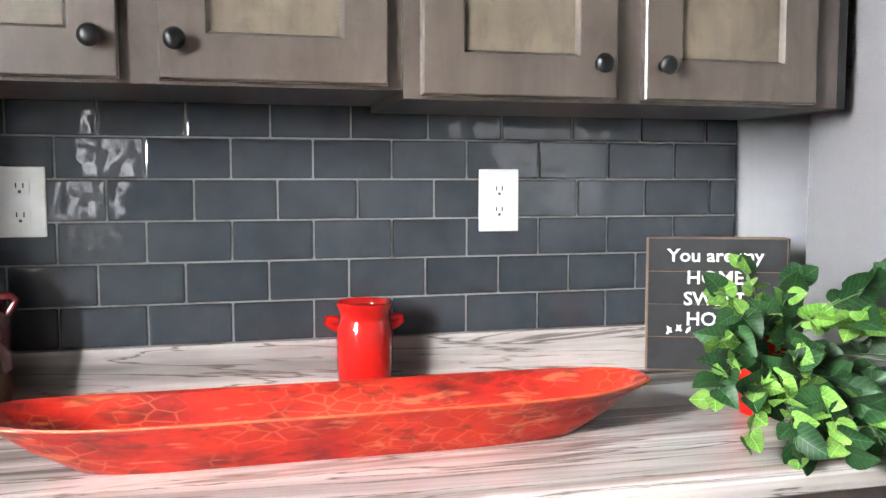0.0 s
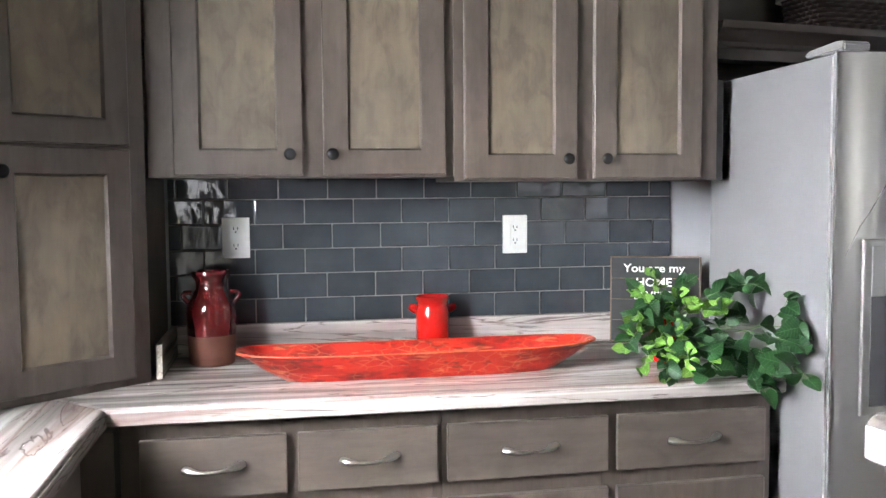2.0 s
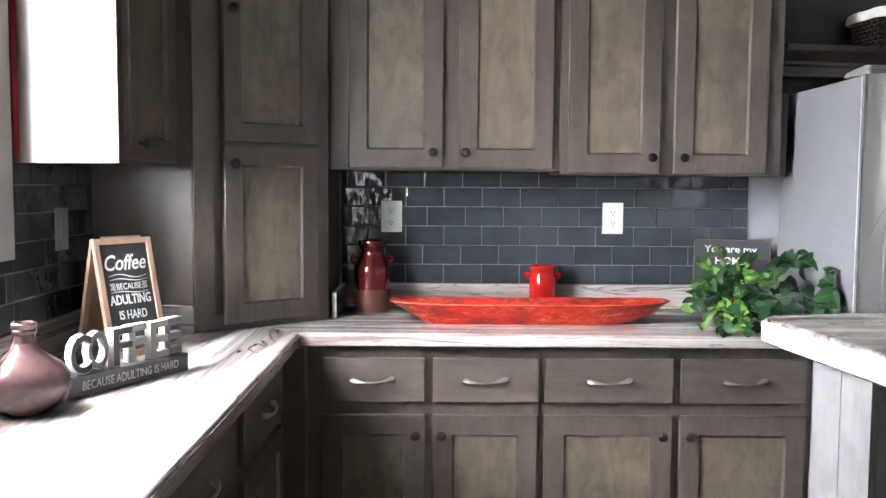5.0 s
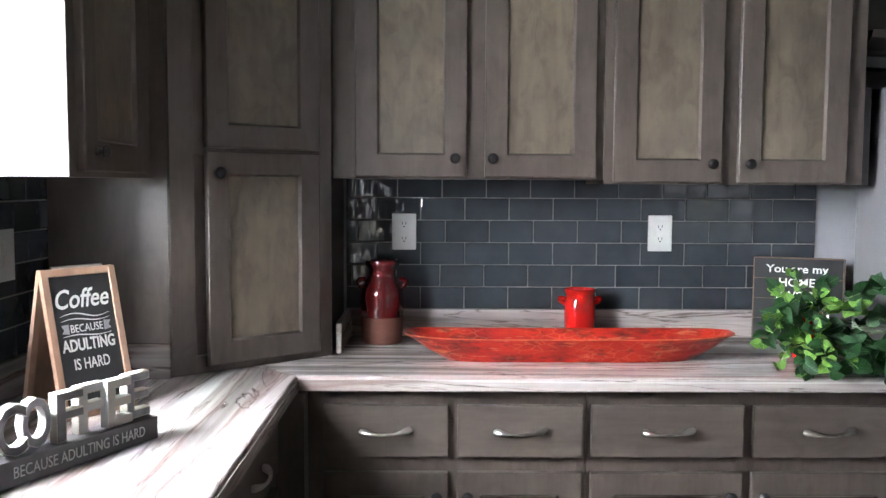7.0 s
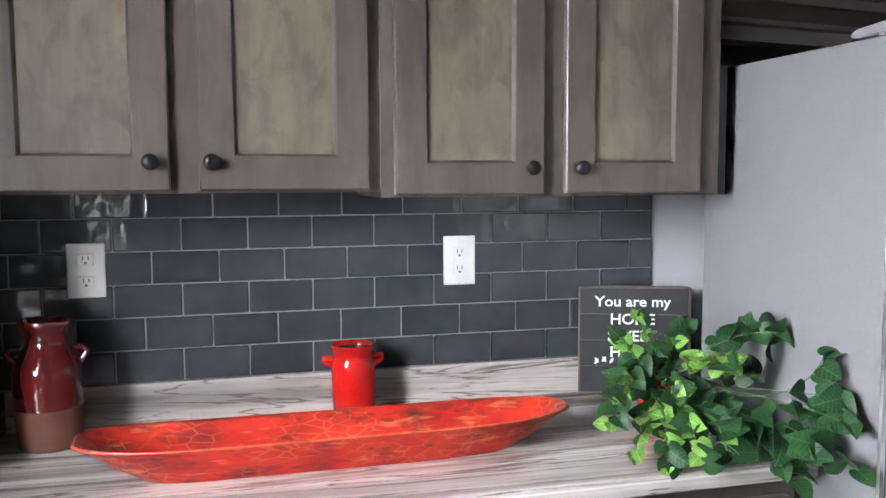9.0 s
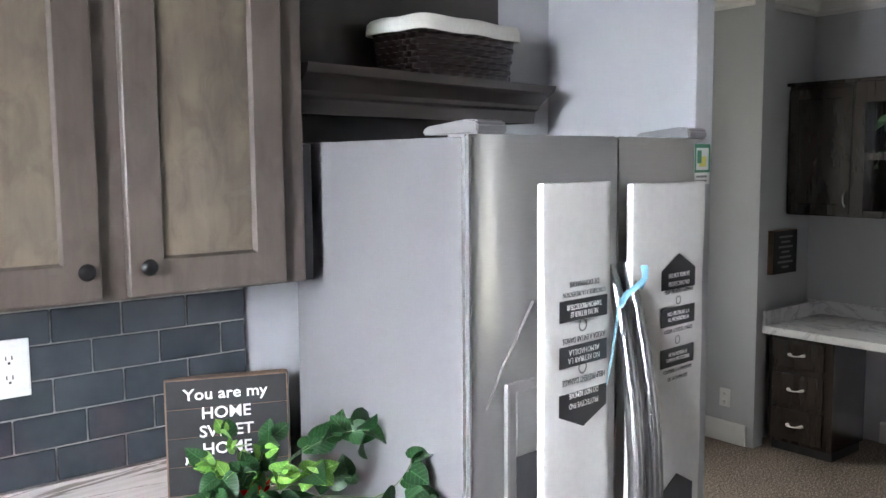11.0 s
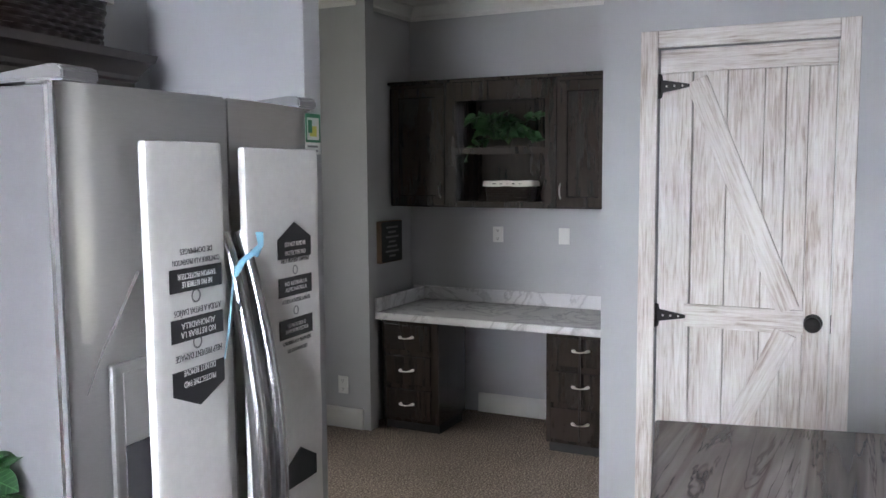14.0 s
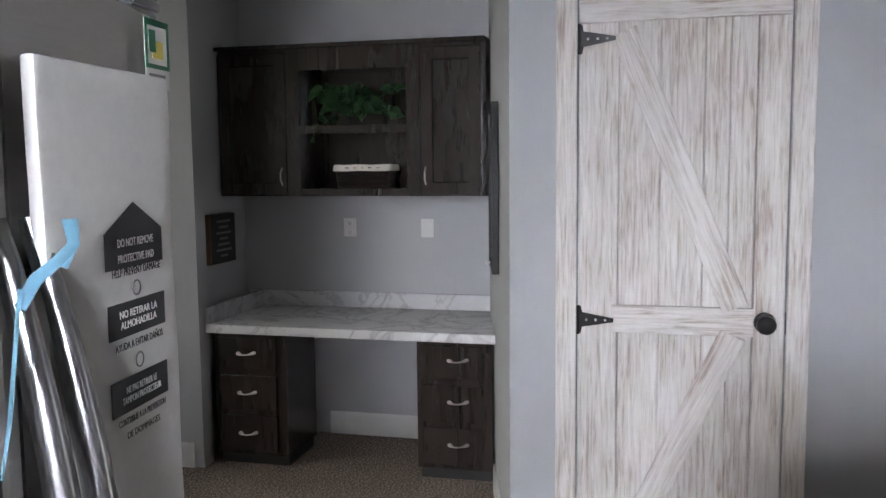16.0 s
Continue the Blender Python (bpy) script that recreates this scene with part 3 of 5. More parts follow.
# ---- barn-style door ----
def barn_door():
    x = DX
    casing = bmesh.new()
    y0, y1, z1 = DOOR[0], DOOR[1], DOOR[3]
    c = 0.066
    box(casing, x - 0.02, x - 0.0005, y1, y1 + c, 0, z1 + c, 0.003)
    box(casing, x - 0.02, x - 0.0005, y0 - c, y0, 0, z1 + c, 0.003)
    t = structure("trim_door", casing, WHITEWASH, "whitewashed wooden door casing", "door trim")
    part("head_casing", boxed(x - 0.0195, x - 0.0005, y0 + 0.0005, y1 - 0.0005, z1, z1 + c, bevel=0.003), WHITEWASH_X, t)
    jamb = bmesh.new()
    box(jamb, x + 0.03, x + 0.11, y1 - 0.016, y1 - 0.0005, 0.002, z1 - 0.001)
    box(jamb, x + 0.03, x + 0.11, y0 + 0.0005, y0 + 0.016, 0.002, z1 - 0.001)
    box(jamb, x + 0.03, x + 0.11, y0 + 0.016, y1 - 0.016, z1 - 0.016, z1 - 0.001)
    part("jamb", jamb, TRIM_P, t)
    d = thing("door_1", pose(x + 0.006, (y0 + y1) / 2, 0, 0, 0, -90), "whitewashed plank barn-style door with a K brace, closed", "door")
    d["kind"] = "structure"
    w = y1 - y0 - 0.012
    h = z1 - 0.008
    edges = [-w / 2, -0.190, -0.062, 0.070, 0.145, 0.222, w / 2]
    for a, b in zip(edges, edges[1:]):
        part("plank", boxed(a + 0.0015, b - 0.0015, 0.008, 0.03, 0.012, h, bevel=0.003), WHITEWASH, d)
    part("backing", boxed(-w / 2 + 0.004, w / 2 - 0.004, 0.03, 0.036, 0.014, h - 0.004), WHITEWASH, d)
    part("rail", boxed(-w / 2, w / 2, -0.004, 0.0075, h - 0.085, h, bevel=0.003), WHITEWASH_X, d)
    part("rail", boxed(-w / 2 + 0.105, w / 2 - 0.088, -0.006, 0.0075, 1.008, 1.098, bevel=0.003), WHITEWASH_X, d)
    part("rail", boxed(-w / 2 + 0.123, w / 2 - 0.091, -0.006, 0.0075, 0.02, 0.16, bevel=0.003), WHITEWASH_X, d)
    for s in (-1, 1):
        part("stile", boxed(s * (w / 2) - (0.090 if s > 0 else 0), s * (w / 2) + (0.122 if s < 0 else 0), -0.003, 0.0078, 0.013, h - 0.087, bevel=0.003), WHITEWASH, d)

    def brace(ax, az, bx, bz, wd):
        ln = math.hypot(bx - ax, bz - az)
        an = math.degrees(math.atan2(bx - ax, bz - az))
        m = Matrix.Translation((ax, 0, az)) @ pose(0, 0, 0, 0, an, 0)
        b = part("brace", boxed(-wd / 2, wd / 2, -0.0075, 0.0072, 0, ln, bevel=0.003), WHITEWASH, d)
        b.matrix_basis = m
        return b
    brace(-0.178, 1.962, 0.172, 1.096, 0.083)
    brace(0.166, 1.012, -0.212, 0.165, 0.083)
    for hz in (1.941, 1.048):
        strap = prism([(0, -0.045), (0, 0.045), (0.014, 0.045), (0.018, 0.024), (0.118, 0.006), (0.118, -0.006), (0.018, -0.024), (0.014, -0.045)], 0.004, Matrix.Translation((-w / 2 - 0.006, -0.0110, hz)))
        hinge = part("hinge", strap, BLACK_M, d, "black strap hinge")
        part("barrel", tube([(-w / 2 - 0.002, -0.014, hz - 0.047), (-w / 2 - 0.002, -0.014, hz + 0.047)], 0.006, 10), BLACK_M, hinge, "", True)
        for bx in (0.03, 0.06, 0.09):
            part("bolt", lathe([(0.0, 0.003), (0.003, 0.0028), (0.0045, 0.0)], 10, Matrix.Translation((-w / 2 - 0.004 + bx, -0.0110, hz)) @ pose(0, 0, 0, 90)), NICKEL, hinge, "", True)
    k = part("door_knob", lathe([(0.0, 0.062), (0.018, 0.061), (0.027, 0.055), (0.030, 0.045), (0.026, 0.035), (0.013, 0.028), (0.011, 0.012), (0.03, 0.010), (0.033, 0.004), (0.033, 0.0)], 32, Matrix.Translation((w / 2 - 0.055, -0.004, 1.055)) @ pose(0, 0, 0, 90)), BLACK_M, d, "black round door knob", True)
    part("strike_plate", boxed(w / 2 + 0.003, w / 2 + 0.018, -0.0125, -0.0085, 1.02, 1.09, bevel=0.001), BLACK_M, d)


WHITEWASH_X = WHITEWASH.copy()
WHITEWASH_X.name = "whitewashed_wood_across"
for n in WHITEWASH_X.node_tree.nodes:
    if n.type == "MAPPING":
        s = n.inputs["Scale"].default_value
        n.inputs["Scale"].default_value = (s[2], s[2], s[0])
barn_door()


# ---- kitchen cabinets ----
UP_TOP = 2.42


def upper_cabinet(x0, x1, base, doors, label, knobs):
    """A wall cabinet; base is its underside's height, doors are x spans, knobs are x."""
    c = thing("wall_cabinet", pose(x0, 1.05, base), label, "cabinet", "wall cabinets over the tiled wall")
    w = x1 - x0
    mids = [(0, doors[0][0] - x0 + 0.012), (doors[0][1] - x0 - 0.012, doors[1][0] - x0 + 0.012), (doors[1][1] - x0 - 0.012, w)]
    cabinet_box(c, w, 0.31, 0, UP_TOP - base, FRAME_W, edges=mids, rails=((0, 0.045), (UP_TOP - base - 0.06, UP_TOP - base)))
    for (a, b), kx in zip(doors, knobs):
        d = shaker_door(c, a - x0, b - x0, 0.006, UP_TOP - base - 0.03, FRAME_W, PANEL_W, 0.0, 0.02, 0.068)
        knob(d, kx - x0, -0.02, 0.063)
    return c


upper_cabinet(-0.612, 0.230, 1.478, [(-0.543, -0.197), (-0.141, 0.204)], "grey-stained maple wall cabinet with two tan-panelled doors", (-0.233, -0.117))
upper_cabinet(0.231, 1.042, 1.465, [(0.259, 0.596), (0.647, 0.985)], "grey-stained maple wall cabinet with two tan-panelled doors beside the refrigerator", (0.563, 0.680))
fs = thing("filler_panel", pose(1.044, 1.06, 1.465), "black-edged filler panel between cabinet and refrigerator", "panel")
part("strip", boxed(0, 0.024, 0, 0.30, 0, 0.302, bevel=0.002), BLACK, fs)


def base_cabinet(m, w, spans, label, group, knob_at):
    c = thing("base_cabinet", m, label, "cabinet", group)
    mids = [(0, spans[0][0] + 0.014)] + [(a[1] - 0.014, b[0] + 0.014) for a, b in zip(spans, spans[1:])] + [(spans[-1][1] - 0.014, w)]
    cabinet_box(c, w, 0.58, 0.10, 0.8798, FRAME_W, edges=mids, rails=((0.10, 0.14), (0.625, 0.71), (0.822, 0.8798)))
    part("toe_kick", boxed(0.005, w - 0.005, 0.07, 0.085, 0, 0.0995), BLACK, c)
    for (a, b), kx in zip(spans, knob_at):
        drawer_front(c, a, b, 0.686, 0.837, RAIL_W)
        d = shaker_door(c, a, b, 0.125, 0.642, FRAME_W, PANEL_W, 0.0, 0.02, 0.066)
        knob(d, kx, -0.02, 0.575)
    return c


base_cabinet(pose(-0.655, 0.772, 0), 0.795, [(0.047, 0.399), (0.427, 0.783)], "grey-stained maple base cabinet with two drawers over two doors", "base cabinets under the tiled wall", (0.368, 0.456))
base_cabinet(pose(0.1405, 0.772, 0), 0.928, [(0.012, 0.449), (0.475, 0.904)], "grey-stained maple base cabinet, two drawers and doors, beside the refrigerator", "base cabinets under the tiled wall", (0.412, 0.506))
base_cabinet(pose(-0.735, 0.02, 0, 0, 0, 90), 0.68, [(0.05, 0.615)], "grey-stained maple base cabinet, one drawer over one door", "base cabinets under the window", (0.09,))
base_cabinet(pose(-0.735, -0.70, 0, 0, 0, 90), 0.718, [(0.055, 0.670)], "grey-stained maple base cabinet, one drawer over one door", "base cabinets under the window", (0.10,))
base_cabinet(pose(-0.735, -1.62, 0, 0, 0, 90), 0.918, [(0.03, 0.445), (0.475, 0.89)], "grey-stained maple base cabinet with two drawers over two doors", "base cabinets under the window", (0.40, 0.52))
cf = thing("corner_filler", pose(-0.735, 0.701, 0.1), "grey-stained corner filler between the base cabinets", "panel")
part("post", boxed(-0.02, 0.0795, 0.0005, 0.09, 0, 0.7795), FRAME_W, cf)

# diagonal corner cabinet, standing on the counter
P0, P1 = Vector((-1.012, 0.690)), Vector((-0.613, 1.012))
ang = math.degrees(math.atan2(P1.y - P0.y, P1.x - P0.x))
dl = (P1 - P0).length
cc = thing("corner_cabinet", pose(P0.x, P0.y, 0.9285, 0, 0, ang), "tall diagonal corner cabinet in grey-stained maple, two doors, on the counter", "cabinet")
inv = cc.matrix_world.inverted()
bm = bmesh.new()
foot = [inv @ Vector((x, y, 0.9285)) for x, y in ((P0.x, P0.y), (P1.x, P1.y), (P1.x, BY - 0.001), (WX + 0.001, BY - 0.001), (WX + 0.001, P0.y))]
n0 = Vector((0, 0.0185, 0))
foot[0] = foot[0] + n0 * 1.0
foot[1] = foot[1] + n0 * 1.0
lo = [bm.verts.new((p.x, p.y, 0)) for p in foot]
hi = [bm.verts.new((p.x, p.y, UP_TOP - 0.9285)) for p in foot]
bm.faces.new(lo[::-1])
bm.faces.new(hi)
for k in range(5):
    bm.faces.new((lo[k], lo[(k + 1) % 5], hi[(k + 1) % 5], hi[k]))
bmesh.ops.recalc_face_normals(bm, faces=bm.faces)
part("body", bm, FRAME_W, cc, "plain side panels of stained maple")
f = bmesh.new()
ch = UP_TOP - 0.9285
box(f, 0.0, 0.07, 0, 0.018, 0, ch, 0.001, 1)
box(f, dl - 0.07, dl, 0, 0.018, 0, ch, 0.001, 1)
for a, b in ((0, 0.05), (0.612, 0.642), (ch - 0.06, ch)):
    box(f, 0.069, dl - 0.069, 0.0006, 0.018, a, b, 0.001, 1)
part("face_frame", f, FRAME_W, cc)
d = shaker_door(cc, 0.100, 0.460, 0.022, 0.622, FRAME_W, PANEL_W, 0.0, 0.02, 0.064)
knob(d, 0.130, -0.02, 0.562)
d = shaker_door(cc, 0.100, 0.460, 0.631, ch - 0.03, FRAME_W, PANEL_W, 0.0, 0.02, 0.064)
knob(d, 0.130, -0.02, 1.068)

lu = thing("wall_cabinet", pose(-1.06, 0.165, 1.474, 0, 0, 90), "grey-stained maple wall cabinet beside the window, bright side panel", "cabinet", "wall cabinets beside the window")
cabinet_box(lu, 0.522, 0.288, 0, UP_TOP - 1.474, FRAME_W, edges=((0, 0.04), (0.40, 0.522)), rails=((0, 0.04), (0.89, UP_TOP - 1.474)))
d = shaker_door(lu, 0.038, 0.43, 0.012, 0.915, FRAME_W, PANEL_W, 0.0, 0.02, 0.066)
knob(d, 0.098, -0.02, 0.056)
part("end_panel", boxed(-0.004, -0.0004, 0.0, 0.287, 0.0, UP_TOP - 1.474), FRAME_W, lu, "glossy stained end panel facing the window")

# ---- countertop ----
CT, CB = 0.928, 0.880


def slab(name, outline, z0, z1, mat, parent, bev=0.011):
    bm = bmesh.new()
    lo = [bm.verts.new((x, y, z0)) for x, y in outline]
    hi = [bm.verts.new((x, y, z1)) for x, y in outline]
    bm.faces.new(lo[::-1])
    bm.faces.new(hi)
    n = len(outline)
    for k in range(n):
        bm.faces.new((lo[k], lo[(k + 1) % n], hi[(k + 1) % n], hi[k]))
    bmesh.ops.recalc_face_normals(bm, faces=bm.faces)
    if bev:
        es = [e for e in bm.edges if abs(e.verts[0].co.z - e.verts[1].co.z) < 1e-6]
        bmesh.ops.bevel(bm, geom=es, offset=bev, segments=4, affect="EDGES", profile=0.5)
    return part(name, bm, mat, parent, "", True)


ct = thing("countertop", pose(0, 0, 0), "streaky grey, white and rust stone-look laminate countertop, L-shaped", "countertop")
slab("slab", [(-0.675, 0.722), (1.085, 0.722), (1.085, BY - 0.001), (WX + 0.001, BY - 0.001)], CB, CT, LAM_X, ct)
slab("slab", [(-0.675, 0.722), (WX + 0.001, BY - 0.001), (WX + 0.001, -2.3), (-0.675, -2.3)], CB, CT, LAM_Y, ct)
part("front_edge", boxed(-0.664, 1.083, 0.7185, 0.7222, CB + 0.006, CT - 0.009, bevel=0.0015), LAM_EDGE, ct, "paler rough-cut front edge")
part("front_edge", boxed(-0.6752, -0.6715, -2.29, 0.712, CB + 0.006, CT - 0.009, bevel=0.0015), LAM_EDGE_Y, ct, "paler rough-cut front edge")
sp = thing("counter_upstand", pose(0, 0, 0), "laminate upstand along the wall behind the counter", "backsplash")
part("upstand", boxed(-0.585, 1.083, BY - 0.02, BY - 0.0005, 0.9285, 1.025, bevel=0.003), LAM_X, sp)
part("upstand", boxed(-0.604, -0.586, 1.035, BY - 0.001, 0.9285, 1.025, bevel=0.003), LAM_Y, sp)
part("upstand", boxed(WX + 0.0005, WX + 0.02, -2.3, 0.669, 0.9285, 1.025, bevel=0.003), LAM_Y, sp)
# darkened copy tones down the window light on this piece
part("upstand", boxed(WX + 0.021, -1.012, 0.670, 0.6895, 0.9285, 1.025, bevel=0.003), LAM_SHADED, sp)


# ---- outlets ----
def wall_plate(m, label, style, group="kitchen outlets", w=0.084, h=0.126):
    p = thing("wall_outlet" if style != "switch" else "light_switch", m, label, "outlet" if style != "switch" else "switch", group)
    part("plate", boxed(-w / 2, w / 2, -0.007, -0.0005, -h / 2, h / 2, bevel=0.0025), PLASTIC, p)
    if style == "duplex":
        for dz in (-0.026, 0.026):
            r = part("receptacle", boxed(-0.017, 0.017, -0.010, -0.0072, dz - 0.014, dz + 0.014, bevel=0.002), PLASTIC, p)
            for dx in (-0.006, 0.006):
                part("slot", boxed(dx - 0.0012, dx + 0.0012, -0.0106, -0.0101, dz - 0.001, dz + 0.008), SLOT, r)
            part("slot", boxed(-0.0025, 0.0025, -0.0106, -0.0101, dz - 0.010, dz - 0.005), SLOT, r)
    elif style == "decora":
        r = part("receptacle", boxed(-0.0165, 0.0165, -0.010, -0.0072, -0.034, 0.034, bevel=0.0015), PLASTIC, p)
        for dz in (-0.021, 0.021):
            for dx in (-0.006, 0.006):
                part("slot", boxed(dx - 0.0012, dx + 0.0012, -0.0106, -0.0101, dz - 0.001, dz + 0.008), SLOT, r)
            part("slot", boxed(-0.0025, 0.0025, -0.0106, -0.0101, dz - 0.010, dz - 0.005), SLOT, r)
        part("button", boxed(-0.008, 0.008, -0.0112, -0.0101, -0.006, -0.001, bevel=0.0004), PLASTIC, r)
        part("button", boxed(-0.008, 0.008, -0.0112, -0.0101, 0.001, 0.006, bevel=0.0004), PLASTIC, r)
    else:
        part("rocker", boxed(-0.0165, 0.0165, -0.011, -0.0072, -0.034, 0.034, bevel=0.002), PLASTIC, p)
    for dz in (-h / 2 + 0.014, h / 2 - 0.014):
        part("screw", lathe([(0.0, 0.0012), (0.003, 0.001), (0.0035, 0.0)], 10, Matrix.Translation((0, -0.007, dz)) @ pose(0, 0, 0, 90)), PLASTIC, p)
    return p


wall_plate(pose(-0.4015, BY - 0.008, 1.296), "white duplex outlet on the dark tiles", "duplex")
wall_plate(pose(0.4925, BY - 0.008, 1.294), "white rectangular outlet with two buttons on the dark tiles", "decora")
wall_plate(pose(WX + 0.008, 0.445, 1.284, 0, 0, 90), "white rocker switch plate on the dark tiles", "switch")


# ---- refrigerator ----
# the refrigerator stands a little askew
SKEW = Matrix.Translation((1.107, 0.531, 0)) @ pose(0, 0, 0, 0, 0, 4.5) @ Matrix.Translation((-1.163, -0.594, 0))


def fridge():
    x0, x1, yf, yb = 1.163, 1.955, 0.594, 1.27
    xg = 1.566
    f = thing("refrigerator", SKEW, "side-by-side stainless refrigerator with foam shipping pads", "refrigerator")
    body = boxed(x0, x1, yf + 0.050, yb, 0.03, 1.772, bevel=0.004)
    for v in body.verts:     # the case narrows a little to the back
        if v.co.x < (x0 + x1) / 2:
            v.co.x += 0.078 * (v.co.y - yf)
    part("body", body, FRIDGE_S, f, "grey textured cabinet sides")
    part("base_grille", boxed(x0 + 0.02, x1 - 0.02, yf + 0.06, yf + 0.5, 0.0, 0.0295), GASKET, f)
    part("gasket", boxed(x0 + 0.006, x1 - 0.006, yf + 0.0405, yf + 0.0495, 0.06, 1.773), GASKET, f)
    doors = []
    for a, b in ((x0, xg - 0.003), (xg + 0.003, x1)):
        n = 28
        out = []
        # a slightly bowed front with large rounded outer corners
        mid = (x0 + x1) / 2
        for k in range(n + 1):
            s = k / n
            x = a + (b - a) * (0.5 - 0.5 * math.cos(math.pi * s))
            u = (x - mid) / ((x1 - x0) / 2)
            y = yf - 0.006 + 0.034 * u * u
            edge = min(x - x0, x1 - x)
            if edge < 0.085:
                y += 0.021 * (1 - math.sqrt(max(0.0, 1 - (1 - edge / 0.085) ** 2)))
            out.append((x, y))
        out += [(b, yf + 0.040), (a, yf + 0.040)]
        bm = bmesh.new()
        lo = [bm.verts.new((x, y, 0.06)) for x, y in out]
        hi = [bm.verts.new((x, y, 1.776)) for x, y in out]
        bm.faces.new(lo[::-1])
        bm.faces.new(hi)
        m = len(out)
        for k in range(m):
            bm.faces.new((lo[k], lo[(k + 1) % m], hi[(k + 1) % m], hi[k]))
        bmesh.ops.recalc_face_normals(bm, faces=bm.faces)
        es = [e for e in bm.edges if abs(e.verts[0].co.z - e.verts[1].co.z) < 1e-6]
        bmesh.ops.bevel(bm, geom=es, offset=0.005, segments=2, affect="EDGES")
        doors.append(part("door", bm, STEEL, f, "brushed stainless door", True))
    for dd, hx in zip(doors, (xg - 0.030, xg + 0.026)):
        pts = []
        for k in range(25):
            u = k / 24
            pts.append((hx + (0.004 if hx > xg else -0.004) * math.sin(u * math.pi), yf - 0.010 - 0.078 * math.sin(u * math.pi) ** 0.85, 0.49 + 1.02 * u))
        part("handle", tube(pts, [0.0115 + 0.0055 * math.sin(math.pi * k / 24) for k in range(25)], 14, 1.15), CHROME, dd, "long bowed polished handle", True)
    part("door_edge", boxed(x0 - 0.0012, x0 + 0.004, yf + 0.030, yf + 0.0398, 0.061, 1.775), FRIDGE_S, doors[0], "grey door edge")
    # ice and water dispenser
    disp = part("dispenser", boxed(1.227, 1.475, yf - 0.006, yf + 0.006, 0.86, 1.310, bevel=0.006), STEEL, doors[0], "dispenser bezel")
    part("recess", boxed(1.250, 1.455, yf - 0.0085, yf - 0.0062, 0.885, 1.165, bevel=0.001), GASKET, disp, "black dispenser recess")
    part("control_panel", boxed(1.250, 1.455, yf - 0.0085, yf - 0.0062, 1.17, 1.292, bevel=0.001), STEEL, disp)
    for a, b in ((x0 + 0.004, 0.080), (x1 - 0.085, 0.080)):
        hc = prism([(0.0, 0.0), (0.150, 0.0), (0.150, 0.008), (0.140, 0.016), (0.03, 0.027), (0.008, 0.025), (0.0, 0.018)], b, pose(a + b, yf + 0.012, 1.7765, 0, 0, 90), 0.004)
        part("hinge_cover", hc, HINGE_C, f, "grey plastic hinge cover", True)
    part("tape_strip", tube([(1.180, yf + 0.004, 1.27), (1.215, yf - 0.001, 1.34), (1.245, yf - 0.002, 1.38), (1.30, yf - 0.004, 1.46)], [0.0012, 0.003, 0.003, 0.004], 6, 0.1), TAPE, doors[0], "clear packing tape")
    return f


HINGE_C = plain("light_grey_plastic", (0.20, 0.20, 0.205), 0.4, 0, 0.05)
TAPE = plain("clear_tape", (0.46, 0.46, 0.47), 0.3, 0.8, 0.05)
fr = fridge()


def foam_pad(x0, x1, z0, z1, y, flip, label):
    p = thing("foam_pad", SKEW @ pose((x0 + x1) / 2, y, z0), label, "packing foam", "foam pads on the refrigerator doors")
    w, h = x1 - x0, z1 - z0
    b = boxed(-w / 2, w / 2, -0.022, -0.004, 0, h, bevel=0.005)
    bmesh.ops.subdivide_edges(b, edges=[e for e in b.edges if e.calc_length() > 0.15], cuts=14, use_grid_fill=True)
    for v in b.verts:
        k = noise.noise(v.co * 9 + Vector((x0 * 7, 0, 0)))
        v.co.x += 0.0035 * k
        if v.co.y < -0.01:
            v.co.y += 0.003 * noise.noise(v.co * 6)
    part("pad", b, FOAM, p, "", True)
    yy = -0.0265
    return p, w, yy, z0


def pentagon(p, cx, zt, zb, w, yy, z0, down, mat):
    hgt = zt - zb
    if down:
        o = [(-w / 2, hgt), (-w / 2, hgt * 0.42), (0, 0), (w / 2, hgt * 0.42), (w / 2, hgt)]
    else:
        o = [(-w / 2, 0), (-w / 2, hgt * 0.55), (0, hgt), (w / 2, hgt * 0.55), (w / 2, 0)]
    return part("printed_arrow", prism(o, 0.0012, Matrix.Translation((cx, yy, zb - z0))), mat, p, "black printed arrow")


def printed(p, lines, yy, z0, cx, upside):
    for z, body, w, size, mat, back in lines:
        if back:
            part("printed_block", boxed(cx - back / 2, cx + back / 2, yy - 0.0002, yy + 0.001, z - z0 - 0.021, z - z0 + 0.021), PRINT, p, "black printed block")
        m = Matrix.Translation((cx, yy - 0.0012, z - z0)) @ (pose(0, 0, 0, 0, 180, 0) if upside else Matrix.Identity(4)) @ UPRIGHT
        text("lettering", body, size, mat, m, p, 0.0003, w)


